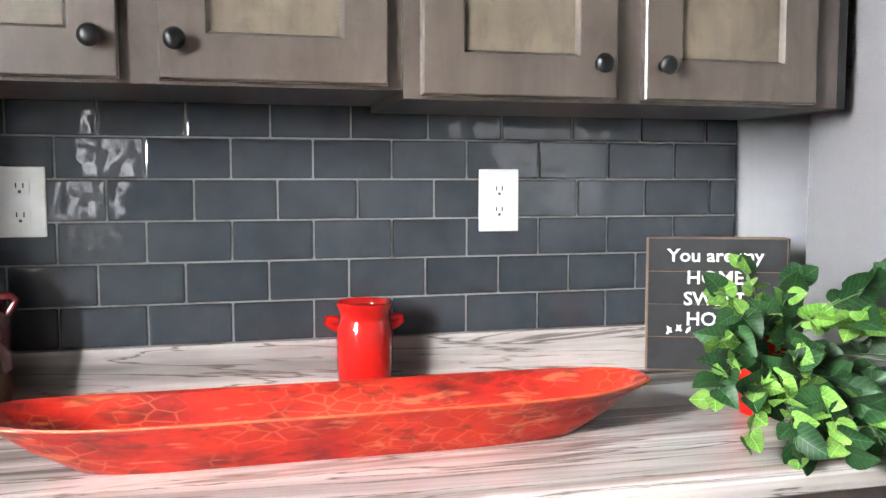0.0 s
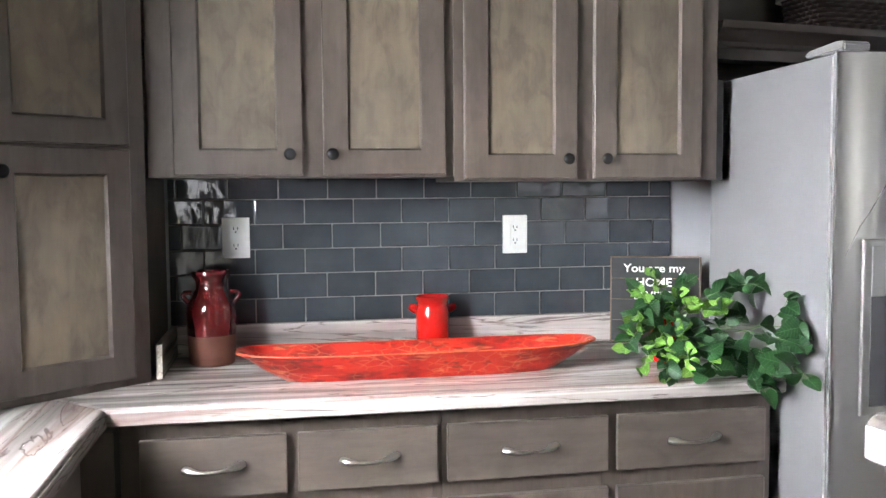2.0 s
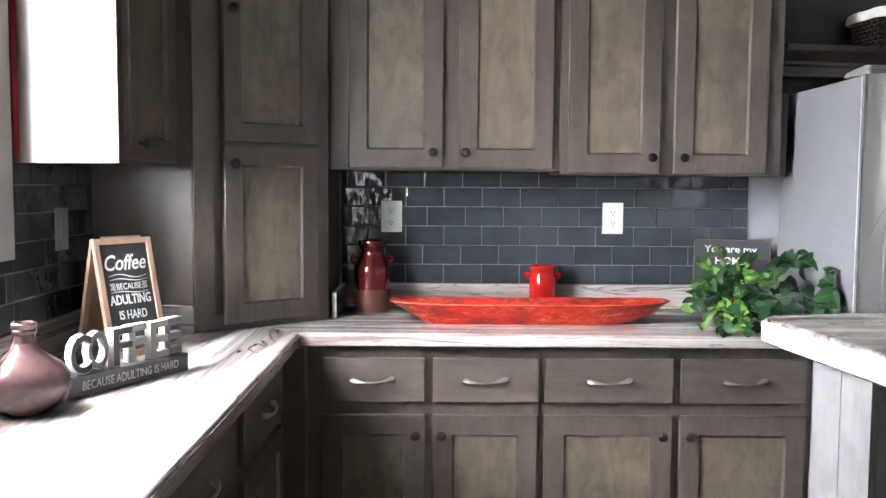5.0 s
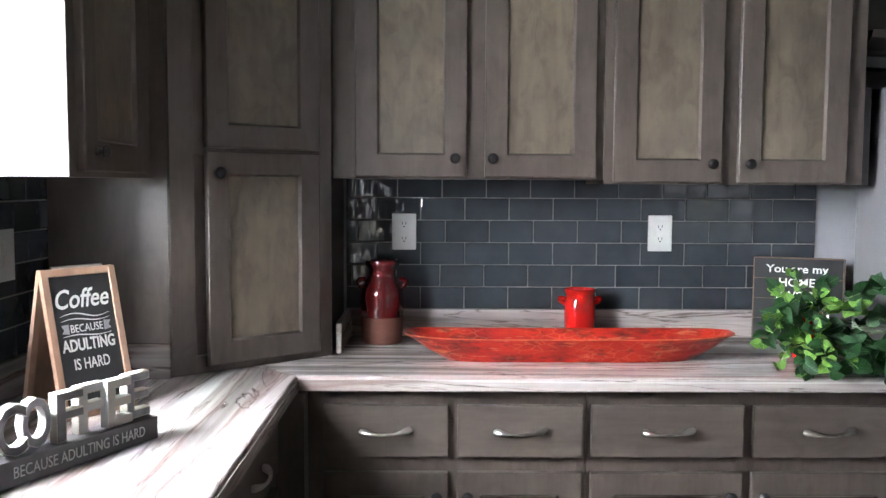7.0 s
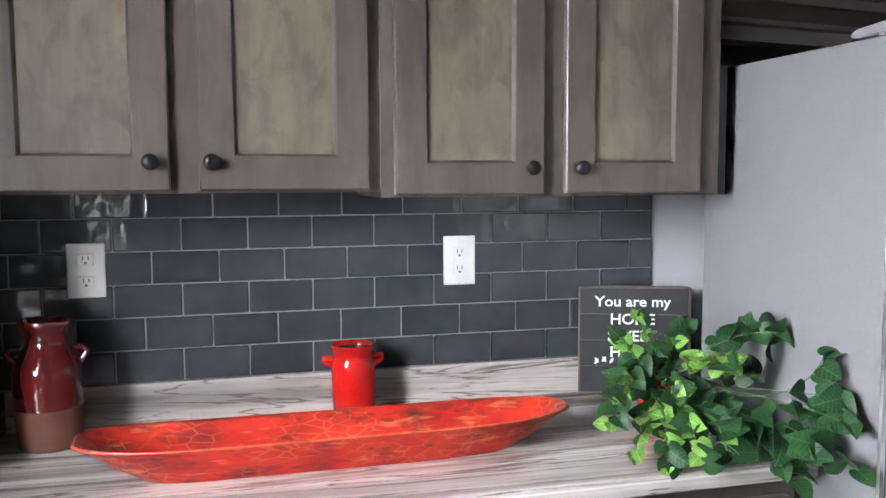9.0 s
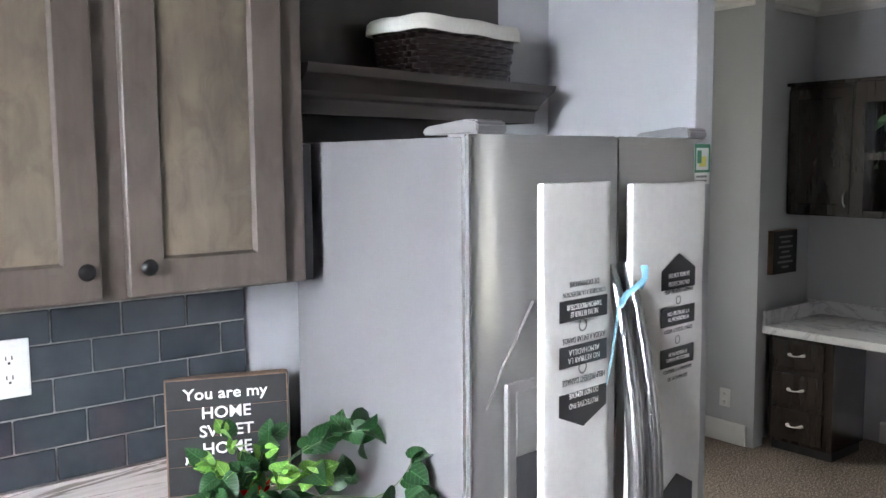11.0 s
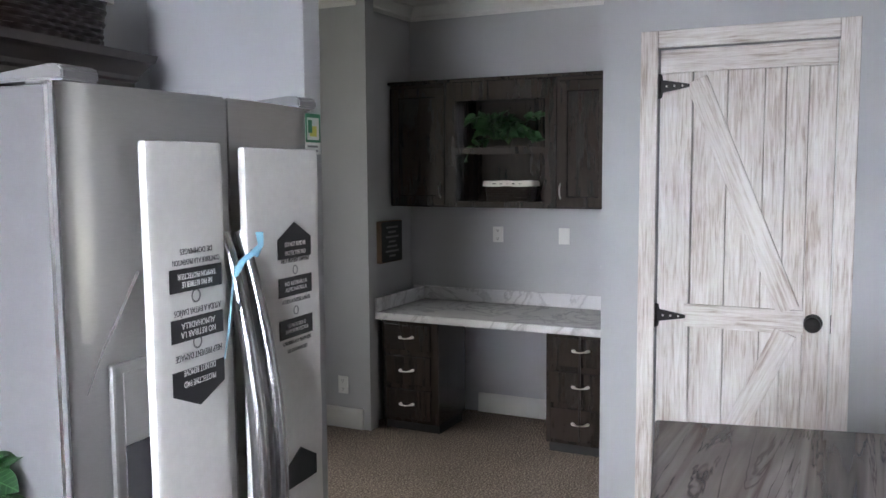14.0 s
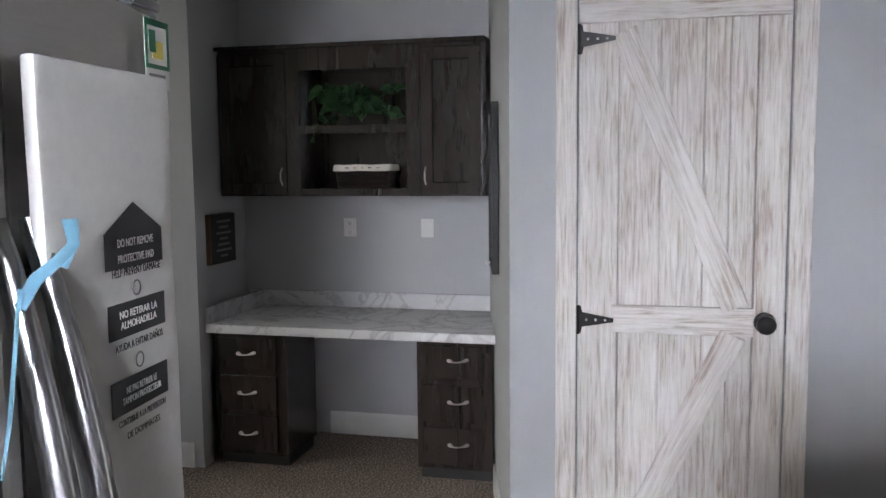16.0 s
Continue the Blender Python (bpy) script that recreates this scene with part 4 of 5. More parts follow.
p, w, yy, z0 = foam_pad(1.292, 1.503, 0.70, 1.685, 0.578, True, "white foam pad with black printed warnings, upside down")
pentagon(p, 0.011, 1.274, 1.200, 0.150, yy, z0, True, PRINT)
printed(p, [(1.269, "DO NOT REMOVE", 0.092, 0.016, WHITE_T, 0), (1.248, "PROTECTIVE PAD", 0.092, 0.016, WHITE_T, 0), (1.298, "HELP PREVENT DAMAGE", 0.134, 0.017, PRINT, 0),
            (1.347, "NO RETIRAR LA\nALMOHADILLA", 0.10, 0.016, WHITE_T, 0.150), (1.380, "AYUDA A EVITAR DAÑOS", 0.134, 0.016, PRINT, 0),
            (1.437, "NE PAS RETIRER LE\nTAMPON PROTECTEUR", 0.11, 0.015, WHITE_T, 0.150), (1.470, "CONTRIBUE A LA PREVENTION", 0.134, 0.014, PRINT, 0), (1.489, "DE DOMMAGES", 0.092, 0.015, PRINT, 0)], yy, z0, 0.011, True)
for zz in (1.320, 1.405):
    part("printed_emblem", lathe([(0.013, 0.0), (0.013, 0.0008), (0.010, 0.0008), (0.010, 0.0)], 24, Matrix.Translation((0.008, yy + 0.0008, zz - z0)) @ pose(0, 0, 0, 90)), GREYPRINT, p)
p, w, yy, z0 = foam_pad(1.580, 1.864, 0.70, 1.678, 0.580, False, "white foam pad with black printed warnings")
pentagon(p, 0.03, 1.519, 1.441, 0.136, yy, z0, False, PRINT)
pentagon(p, 0.036, 1.012, 0.930, 0.136, yy, z0, False, PRINT)
printed(p, [(1.471, "DO NOT REMOVE", 0.085, 0.014, WHITE_T, 0), (1.452, "PROTECTIVE PAD", 0.085, 0.014, WHITE_T, 0), (1.436, "HELP PREVENT DAMAGE", 0.115, 0.014, PRINT, 0),
            (1.379, "NO RETIRAR LA\nALMOHADILLA", 0.09, 0.013, WHITE_T, 0.136), (1.347, "AYUDA A EVITAR DAÑOS", 0.115, 0.013, PRINT, 0),
            (1.287, "NE PAS RETIRER LE\nTAMPON PROTECTEUR", 0.095, 0.012, WHITE_T, 0.136), (1.256, "CONTRIBUE A LA PREVENTION", 0.115, 0.012, PRINT, 0), (1.238, "DE DOMMAGES", 0.08, 0.012, PRINT, 0)], yy, z0, 0.03, False)
for zz in (1.414, 1.324):
    part("printed_emblem", lathe([(0.010, 0.0), (0.010, 0.0008), (0.008, 0.0008), (0.008, 0.0)], 24, Matrix.Translation((0.03, yy + 0.0008, zz - z0)) @ pose(0, 0, 0, 90)), GREYPRINT, p)

st = thing("energy_sticker", SKEW @ pose(1.916, 0.594, 1.668), "small green and yellow paper sticker on the refrigerator door", "sticker")
part("paper", boxed(-0.034, 0.034, 0.004, 0.0048, 0, 0.095), PLASTIC, st)
GREEN_P = plain("green_print", (0.03, 0.16, 0.09), 0.6)
YELLOW_P = plain("yellow_print", (0.62, 0.55, 0.12), 0.6)
for a in ((-0.034, 0.034, 0.086, 0.095), (-0.034, 0.034, 0.028, 0.034), (-0.034, -0.028, 0.034, 0.086), (0.028, 0.034, 0.034, 0.086)):
    part("border", boxed(a[0], a[1], 0.0032, 0.0039, a[2], a[3]), GREEN_P, st)
part("patch", boxed(-0.014, 0.016, 0.0032, 0.0039, 0.042, 0.066), YELLOW_P, st)
part("patch", boxed(-0.024, -0.006, 0.0025, 0.0031, 0.050, 0.080), GREEN_P, st)
for k in range(2):
    part("print_line", boxed(-0.026, 0.020, 0.0032, 0.0039, 0.006 + 0.010 * k, 0.011 + 0.010 * k), GREYPRINT, st)

tp = thing("blue_tape", SKEW @ pose(1.541, 0.527, 1.36), "strip of blue packing tape knotted round the handles", "tape")
part("band", tube([(0.030, -0.004, 0.150), (0.022, -0.012, 0.125), (-0.010, -0.014, 0.112), (-0.036, -0.008, 0.098), (-0.048, 0.002, 0.072)], [0.008, 0.006, 0.006, 0.007, 0.006], 8, 0.25), BLUE, tp, "", True)
part("tail", tube([(-0.074, 0.012, -0.085), (-0.066, 0.006, -0.03), (-0.056, 0.004, 0.03), (-0.046, 0.002, 0.09)], [0.0035, 0.007, 0.0065, 0.007], 8, 0.15), BLUE, tp, "", True)
part("loop", tube([(0.018, -0.010, 0.118), (0.034, -0.006, 0.140), (0.042, 0.004, 0.118), (0.036, 0.010, 0.10)], 0.005, 8, 0.25), BLUE, tp, "", True)

# ---- ledge over the refrigerator ----
ld = thing("crown_ledge", Matrix.Translation((1.052, 1.108, 0)) @ pose(0, 0, 0, 0, 0, 8.8) @ Matrix.Translation((-1.088, -1.035, -0.011)), "dark-stained shelf with a stepped crown moulding over the refrigerator", "shelf")
part("board", boxed(1.088, 1.965, 1.035, 1.155, 1.857, 1.952, bevel=0.002), CROWN_W, ld)
prof = [(0.0, 0.0), (0.010, 0.0), (0.012, 0.034), (0.020, 0.041), (0.022, 0.052), (0.040, 0.078), (0.046, 0.085), (0.052, 0.089), (0.058, 0.110), (0.0, 0.110)]
bm = bmesh.new()
rings = []
for cx, cy, ox, oy in ((1.088, 1.035, 0, -1), (1.965, 1.035, 1, -1), (1.965, 1.155, 1, 0)):
    rings.append([bm.verts.new((cx + ox * u, cy + oy * u, 1.848 + z)) for u, z in prof])
for a, b in zip(rings, rings[1:]):
    for j in range(len(prof)):
        bm.faces.new((a[j], a[(j + 1) % len(prof)], b[(j + 1) % len(prof)], b[j]))
bm.faces.new(rings[0])
bm.faces.new(rings[-1])
bmesh.ops.recalc_face_normals(bm, faces=bm.faces)
part("crown", bm, CROWN_W, ld)
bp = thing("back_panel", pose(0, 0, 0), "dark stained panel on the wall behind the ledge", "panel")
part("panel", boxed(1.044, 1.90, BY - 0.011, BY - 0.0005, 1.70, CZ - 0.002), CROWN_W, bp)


def basket(m, w, d, h, label, group, rows=9):
    b = thing("basket", m, label, "basket", group)
    bm = bmesh.new()
    # woven courses of rounded strands
    for r in range(rows):
        z = h * (r + 0.5) / rows
        k = 1 - 0.10 * (1 - z / h)
        pts = []
        n = 96
        for i in range(n + 1):
            a = 2 * math.pi * (i % n) / n
            c, q = math.cos(a), math.sin(a)
            rr = 1 / (abs(c) ** 7 + abs(q) ** 7) ** (1 / 7)
            off = 1 + 0.022 * (1 if (i // 2 + r) % 2 else -1)
            pts.append((c * rr * w / 2 * k * off, q * rr * d / 2 * k * off, z))
        t = tube(pts, h / rows * 0.60, 6)
        me = bpy.data.meshes.new("t")
        t.to_mesh(me)
        t.free()
        bm.from_mesh(me)
        bpy.data.meshes.remove(me)
    part("weave", bm, WICKER, b, "dark woven strands", True)
    part("base", boxed(-w * 0.44, w * 0.44, -d * 0.44, d * 0.44, 0.001, 0.012), WICKER, b)
    lin = bmesh.new()
    rings = []
    n = 64
    prof = [(0.80, 0.02), (0.90, 0.93), (1.00, 1.06), (1.07, 1.08), (1.11, 1.01), (1.125, 0.80), (1.11, 0.79)]
    for u, z in prof:
        ring = []
        for i in range(n):
            a = 2 * math.pi * i / n
            c, s = math.cos(a), math.sin(a)
            e = 7.0
            rr = 1 / (abs(c) ** e + abs(s) ** e) ** (1 / e)
            wav = 1 + 0.012 * math.sin(9 * a + u * 20) * (1 if z < 1 else 0.5)
            ring.append(lin.verts.new((c * rr * w / 2 * u * wav, s * rr * d / 2 * u * wav, h * z + 0.0015 * math.sin(7 * a))))
        rings.append(ring)
    for a, bb in zip(rings, rings[1:]):
        for i in range(n):
            j = (i + 1) % n
            lin.faces.new((a[i], a[j], bb[j], bb[i]))
    lin.faces.new(rings[0])
    bmesh.ops.recalc_face_normals(lin, faces=lin.faces)
    part("liner", lin, CLOTH, b, "white cotton liner folded over the rim", True)
    return b


basket(pose(1.598, 1.240, 1.948, 0, 0, 9), 0.375, 0.215, 0.136, "dark wicker basket with a white liner on the ledge", "wicker baskets")


# ---- things on the counter ----
def dough_bowl():
    t = thing("dough_bowl", pose(0.120, 0.972, CT + 0.001, 0, 0, 0.6), "long hand-carved red wooden dough bowl with worn paint", "bowl")
    n, L = 96, 0.508
    prof = [(0.0, 0.0, 0.0), (0.60, 0.74, 0.0), (0.80, 0.87, 0.040), (0.93, 0.95, 0.070), (1.0, 1.0, 0.082), (0.985, 0.988, 0.087), (0.90, 0.96, 0.083), (0.82, 0.91, 0.060), (0.68, 0.80, 0.028), (0.45, 0.66, 0.017), (0.0, 0.0, 0.015)]
    bm = bmesh.new()
    rings = []
    for wv, lv, z in prof:
        if wv == 0:
            rings.append([bm.verts.new((0, 0, z))])
            continue
        ring = []
        for k in range(n):
            a = 2 * math.pi * k / n
            c, s = math.cos(a), math.sin(a)
            x = math.copysign(abs(c) ** 0.30, c)
            y = math.copysign(abs(s) ** 0.42, s)
            taper = 1 - (0.50 if x > 0 else 0.22) * abs(x) ** 7
            px, py = x * L * lv, y * 0.104 * wv * taper
            hgt = z * 0.88 * (1 + 0.10 * abs(x) ** 3)
            w = noise.noise(Vector((px * 9, py * 14, z * 30)))
            ring.append(bm.verts.new((px + 0.003 * w, py + 0.0035 * w, hgt + (0.0025 * noise.noise(Vector((px * 11, py * 20, 3)))) * (1 if z > 0.03 else 0.2))))
        rings.append(ring)
    for a, b in zip(rings, rings[1:]):
        for k in range(n):
            j = (k + 1) % n
            if len(a) == 1:
                bm.faces.new((a[0], b[j], b[k]))
            elif len(b) == 1:
                bm.faces.new((a[k], a[j], b[0]))
            else:
                bm.faces.new((a[k], a[j], b[j], b[k]))
    bmesh.ops.recalc_face_normals(bm, faces=bm.faces)
    part("bowl", bm, RED_W, t, "", True)
    # pale worn line along the rim
    pts = []
    for k in range(n + 1):
        a = 2 * math.pi * (k % n) / n
        c, s = math.cos(a), math.sin(a)
        x = math.copysign(abs(c) ** 0.30, c)
        y = math.copysign(abs(s) ** 0.42, s)
        pts.append((x * L * 0.994, y * 0.104 * 0.994 * (1 - (0.50 if x > 0 else 0.22) * abs(x) ** 7), 0.0744 * (1 + 0.10 * abs(x) ** 3)))
    part("rim", tube(pts, 0.0020, 6), RIM_W, t, "worn orange rim edge", True)


RIM_W = plain("worn_orange_edge", (0.50, 0.12, 0.05), 0.5, 0, 0.5, 30)
dough_bowl()

cr = thing("crock", pose(0.203, 1.280, CT + 0.001), "small glossy red crock with two lug handles and bare base", "crock")
part("body", lathe([(0.0, 0.018), (0.046, 0.018), (0.050, 0.022), (0.0525, 0.05), (0.053, 0.13), (0.049, 0.142), (0.047, 0.150), (0.050, 0.162), (0.0545, 0.172), (0.055, 0.177), (0.052, 0.179), (0.047, 0.172), (0.045, 0.15), (0.048, 0.13), (0.047, 0.03), (0.0, 0.026)], 48), RED_G, cr, "", True)
# added dark lining paints the shadow in the crock's mouth
part("interior", lathe([(0.0, 0.031), (0.0440, 0.031), (0.0462, 0.06), (0.0462, 0.1275), (0.0440, 0.150), (0.0452, 0.168), (0.0445, 0.168), (0.0430, 0.150), (0.0452, 0.1275), (0.0452, 0.06), (0.0430, 0.034), (0.0, 0.034)], 40), SHADE_G, cr, "inside of the crock, its shadow painted near-black", True)
part("foot", lathe([(0.0, 0.0), (0.044, 0.0), (0.047, 0.004), (0.0495, 0.0215), (0.0, 0.0215)], 48), TERRA, cr, "unglazed clay base", True)
for s in (-1, 1):
    part("lug", tube([(s * 0.050, 0, 0.128), (s * 0.062, 0, 0.134), (s * 0.071, 0, 0.141), (s * 0.070, 0, 0.147), (s * 0.060, 0, 0.147), (s * 0.050, 0, 0.144)], 0.0075, 10), RED_G, cr, "", True)

jg = thing("milk_jug", pose(-0.470, 1.235, CT + 0.001), "tall deep-red glazed milk-can jug with a bare clay lower half", "jug")
part("body", lathe([(0.0, 0.09), (0.0706, 0.09), (0.0717, 0.10), (0.0722, 0.165), (0.0672, 0.185), (0.0538, 0.210), (0.0454, 0.225), (0.0442, 0.240), (0.0482, 0.252), (0.0560, 0.264), (0.0582, 0.272), (0.0560, 0.278), (0.0493, 0.276), (0.0414, 0.262), (0.0392, 0.24), (0.0, 0.235)], 48), RED_DEEP, jg, "", True)
part("foot", lathe([(0.0, 0.0), (0.0605, 0.0), (0.0650, 0.004), (0.0692, 0.05), (0.0708, 0.0895), (0.0, 0.0895)], 48), TERRA, jg, "unglazed clay lower part", True)
for s in (-1, 1):
    part("handle", tube([(s * 0.0650, 0, 0.183), (s * 0.0762, 0, 0.196), (s * 0.0818, 0, 0.206), (s * 0.0739, 0, 0.214), (s * 0.0560, 0, 0.214)], 0.008, 10), RED_DEEP, jg, "", True)


def home_sign():
    a = Vector((0.820, 1.345))
    b = Vector((1.092, 1.240))
    an = math.degrees(math.atan2(b.y - a.y, b.x - a.x))
    w = (b - a).length
    h = 0.286
    t = thing("wooden_sign", pose(a.x, a.y, CT + 0.001, -1.5, 0, an), "black wooden block sign with white lettering and raw edges", "sign")
    part("block", boxed(0, w, -0.002, 0.036, 0, h, bevel=0.003), SIGN_EDGE, t, "raw brown wood edges")
    for k in range(4):
        part("face_board", boxed(0.004, w - 0.004, -0.0045, -0.0022, 0.003 + k * (h - 0.006) / 4 + 0.0007, 0.003 + (k + 1) * (h - 0.006) / 4 - 0.0007, bevel=0.0006, seg=1), BLACK, t, "worn black painted face")
    part("side", boxed(w - 0.0005, w + 0.0025, -0.001, 0.035, 0.002, h - 0.002), BLACK, t)
    for body, z, size, wd in (("You are my", 0.246, 0.038, 0.200), ("HOME", 0.199, 0.040, 0.115), ("SWEET", 0.154, 0.040, 0.128), ("HOME", 0.111, 0.040, 0.115)):
        text("lettering", body, size, WHITE_T, Matrix.Translation((w / 2 - 0.004, -0.0052, z)) @ UPRIGHT, t, 0.0004, wd, 0.0006)
    for s in (-1, 1):
        for k in range(5):
            m = Matrix.Translation((w / 2 + s * (0.062 + 0.010 * k), -0.0050, 0.082 + 0.004 * math.sin(k))) @ pose(0, 0, 0, 0, s * 35 * (1 if k % 2 else -1), 0)
            part("leaf_ornament", prism([(-0.002, 0), (0.002, 0), (0.004, 0.010), (0, 0.018), (-0.004, 0.010)], 0.0006, m), WHITE_T, t)


home_sign()


# ---- ivy ----
def leaf_mesh(name, size, mat, fold, curl):
    """A lobed heart-shaped leaf with a folded midrib, thickened a little."""
    half = [(0.0, 0.0), (0.22, -0.12), (0.42, -0.05), (0.52, 0.16), (0.51, 0.38), (0.42, 0.60), (0.22, 0.83), (0.0, 1.0)]
    bm = bmesh.new()
    mid = [(0, 0.0), (0, 0.2), (0, 0.42), (0, 0.62), (0, 0.82), (0, 1.0)]
    mv = [bm.verts.new((0, y * size, -curl * size * y * y)) for _, y in mid]
    for s in (-1, 1):
        ev = []
        for x, y in half[1:-1]:
            ev.append(bm.verts.new((s * x * size, y * size, fold * size * x - curl * size * max(0, y) ** 2 + 0.02 * size * math.sin(7 * x + 9 * y))))
        chain = [(mv[0], ev[0], ev[1], mv[1]), (mv[1], ev[1], ev[2]), (mv[1], ev[2], ev[3], mv[2]), (mv[2], ev[3], ev[4], mv[3]), (mv[3], ev[4], ev[5], mv[4]), (mv[4], ev[5], mv[5])]
        for q in chain:
            bm.faces.new(q if s > 0 else q[::-1])
    bmesh.ops.subdivide_edges(bm, edges=bm.edges[:], cuts=1, use_grid_fill=True)
    bmesh.ops.solidify(bm, geom=bm.faces[:], thickness=0.0007)
    return to_mesh(name, bm, mat, True)


LEAVES_D = [leaf_mesh("leaf", s, LEAF_D, f, c) for s, f, c in ((0.078, 0.30, 0.30), (0.066, 0.42, 0.5), (0.058, 0.20, 0.15), (0.086, 0.34, 0.45))]
LEAVES_L = [leaf_mesh("leaf", s, LEAF_L, f, c) for s, f, c in ((0.060, 0.10, 0.2), (0.052, 0.08, 0.12), (0.066, 0.12, 0.3))]


def bezier(a, b, c, n):
    a, b, c = Vector(a), Vector(b), Vector(c)
    return [a * (1 - t) ** 2 + b * 2 * t * (1 - t) + c * t * t for t in [k / n for k in range(n + 1)]]


def ivy(m, vines, label, group, scale=1.0, seed=3, pot=True, dark_only=False):
    rnd = random.Random(seed)
    t = thing("ivy", m, label, "plant", group)
    if pot:
        pp = part("pot", lathe([(0.0, 0.0), (0.032, 0.0), (0.035, 0.004), (0.046, 0.125), (0.050, 0.128), (0.050, 0.142), (0.045, 0.143), (0.042, 0.12), (0.0, 0.118)], 32), RED_G, t, "glossy red pot", True)
    centre = Vector((0, 0, 0.06))
    for a, b, c, n, lime, (size, first) in vines:
        pts = bezier(a, b, c, 14)
        part("stem", tube(pts, [0.0022 * scale] * 15, 6), STEM, t, "", True)
        for k in range(n):
            u = (k + 0.6) / n
            u = first + (1 - first) * u
            i = min(13, int(u * 14))
            p = pts[i].lerp(pts[i + 1], u * 14 - i)
            out = (p - centre)
            out.z *= 0.4
            out = out.normalized() if out.length > 1e-4 else Vector((0, -1, 0))
            way = (out * 0.6 + Vector((rnd.uniform(-1, 1), rnd.uniform(-1.1, 0.6), rnd.uniform(-0.75, 0.45))) * 0.9).normalized()
            face = (Vector((-0.45, -1.0, 0.55)) + Vector((rnd.uniform(-1, 1), rnd.uniform(-1, 1), rnd.uniform(-1, 1))) * 1.05).normalized()
            side = way.cross(face).normalized()
            face = side.cross(way).normalized()
            me = rnd.choice(LEAVES_L if rnd.random() < lime else LEAVES_D)
            ob = new("leaf", me)
            ob.parent = t
            k2 = size * scale * rnd.uniform(0.8, 1.15) * (1.12 if me in LEAVES_D else 0.95)
            r = Matrix((side, way, face)).transposed().to_4x4()
            ob.matrix_basis = Matrix.Translation(p + way * 0.012 * scale) @ r @ Matrix.Scale(k2, 4)
    return t


PX, PY = 0.85, 0.98
def rel(*pts):
    return [tuple(Vector(p) - Vector((PX, PY, CT))) for p in pts]


vines = []
POT = (0.85, 0.97, 1.04)
for b, c, n, lime, size, first in (
        ((.78, .96, 1.14), (.735, .93, 1.155), 8, 0.9, 0.96, 0.3),
        ((.84, .97, 1.15), (.80, .97, 1.185), 8, 0.7, 0.87, 0.3),
        ((.87, .96, 1.12), (.90, .95, 1.165), 8, 0.2, 1.00, 0.3),
        ((.90, .90, 1.12), (.86, .85, 1.115), 8, 0.8, 1.09, 0.5),
        ((.92, .88, 1.12), (.945, .83, 1.10), 7, 0.7, 1.13, 0.6),
        ((.82, .95, 1.10), (.765, .925, 1.115), 8, 0.3, 0.95, 0.35),
        ((.86, .95, 1.08), (.82, .925, 1.105), 8, 0.3, 0.92, 0.35),
        ((.76, .93, 1.10), (.70, .88, 1.07), 8, 0.7, 1.00, 0.3),
        ((.74, .88, 1.08), (.655, .82, 1.00), 12, 0.6, 0.96, 0.3),
        ((.76, .84, 1.04), (.68, .76, .95), 12, 0.75, 0.96, 0.35),
        ((.78, .82, 1.05), (.735, .715, .935), 12, 0.8, 1.00, 0.4),
        ((.82, .80, 1.06), (.80, .70, .945), 12, 0.65, 1.04, 0.4),
        ((.88, .80, 1.05), (.87, .71, .95), 10, 0.5, 1.04, 0.4),
        ((.84, .86, 1.10), (.80, .82, 1.04), 10, 0.25, 1.04, 0.3),
        ((.88, .86, 1.06), (.88, .80, 1.01), 10, 0.1, 1.13, 0.3),
        ((.80, .90, 1.03), (.76, .84, 1.00), 10, 0.25, 1.00, 0.3),
        ((.84, .84, 1.00), (.82, .77, .97), 10, 0.2, 1.04, 0.3),
        ((.93, .86, 1.04), (.95, .78, 1.00), 6, 0.0, 1.12, 0.4),
        ((.94, .80, 1.00), (.955, .71, .955), 6, 0.0, 1.16, 0.45),
        ((.98, .96, 1.14), (1.035, .90, 1.160), 6, 0.0, 1.05, 0.45),
        ((1.00, .93, 1.17), (1.070, .85, 1.165), 4, 0.0, 1.12, 0.75),
        ((.98, .92, 1.06), (1.03, .86, 1.07), 4, 0.0, 1.05, 0.5),
        ((1.04, .74, 1.00), (1.065, .69, 1.145), 3, 0.0, 1.13, 0.85),
        ((1.02, .78, 1.06), (1.070, .63, 1.075), 4, 0.0, 1.20, 0.72),
        ((1.00, .78, 1.06), (1.060, .60, 1.03), 5, 0.0, 1.12, 0.55),
        ((1.02, .74, 1.02), (1.055, .575, .95), 5, 0.0, 1.12, 0.55),
        ((.98, .76, 1.02), (1.020, .62, .94), 6, 0.0, 1.08, 0.45),
        ((.97, .76, .98), (.985, .66, .90), 5, 0.0, 1.05, 0.5)):
    vines.append((*rel(POT, b, c), n + 2, lime, (size, first)))
ivy(pose(PX, PY, CT + 0.001), vines, "trailing artificial ivy, dark and lime leaves, in a red pot", "ivy plants", 0.56, 5)

# ---- coffee corner ----
BD = Vector((0.204, 0.295)).normalized()
BANG = math.degrees(math.atan2(BD.y, BD.x))


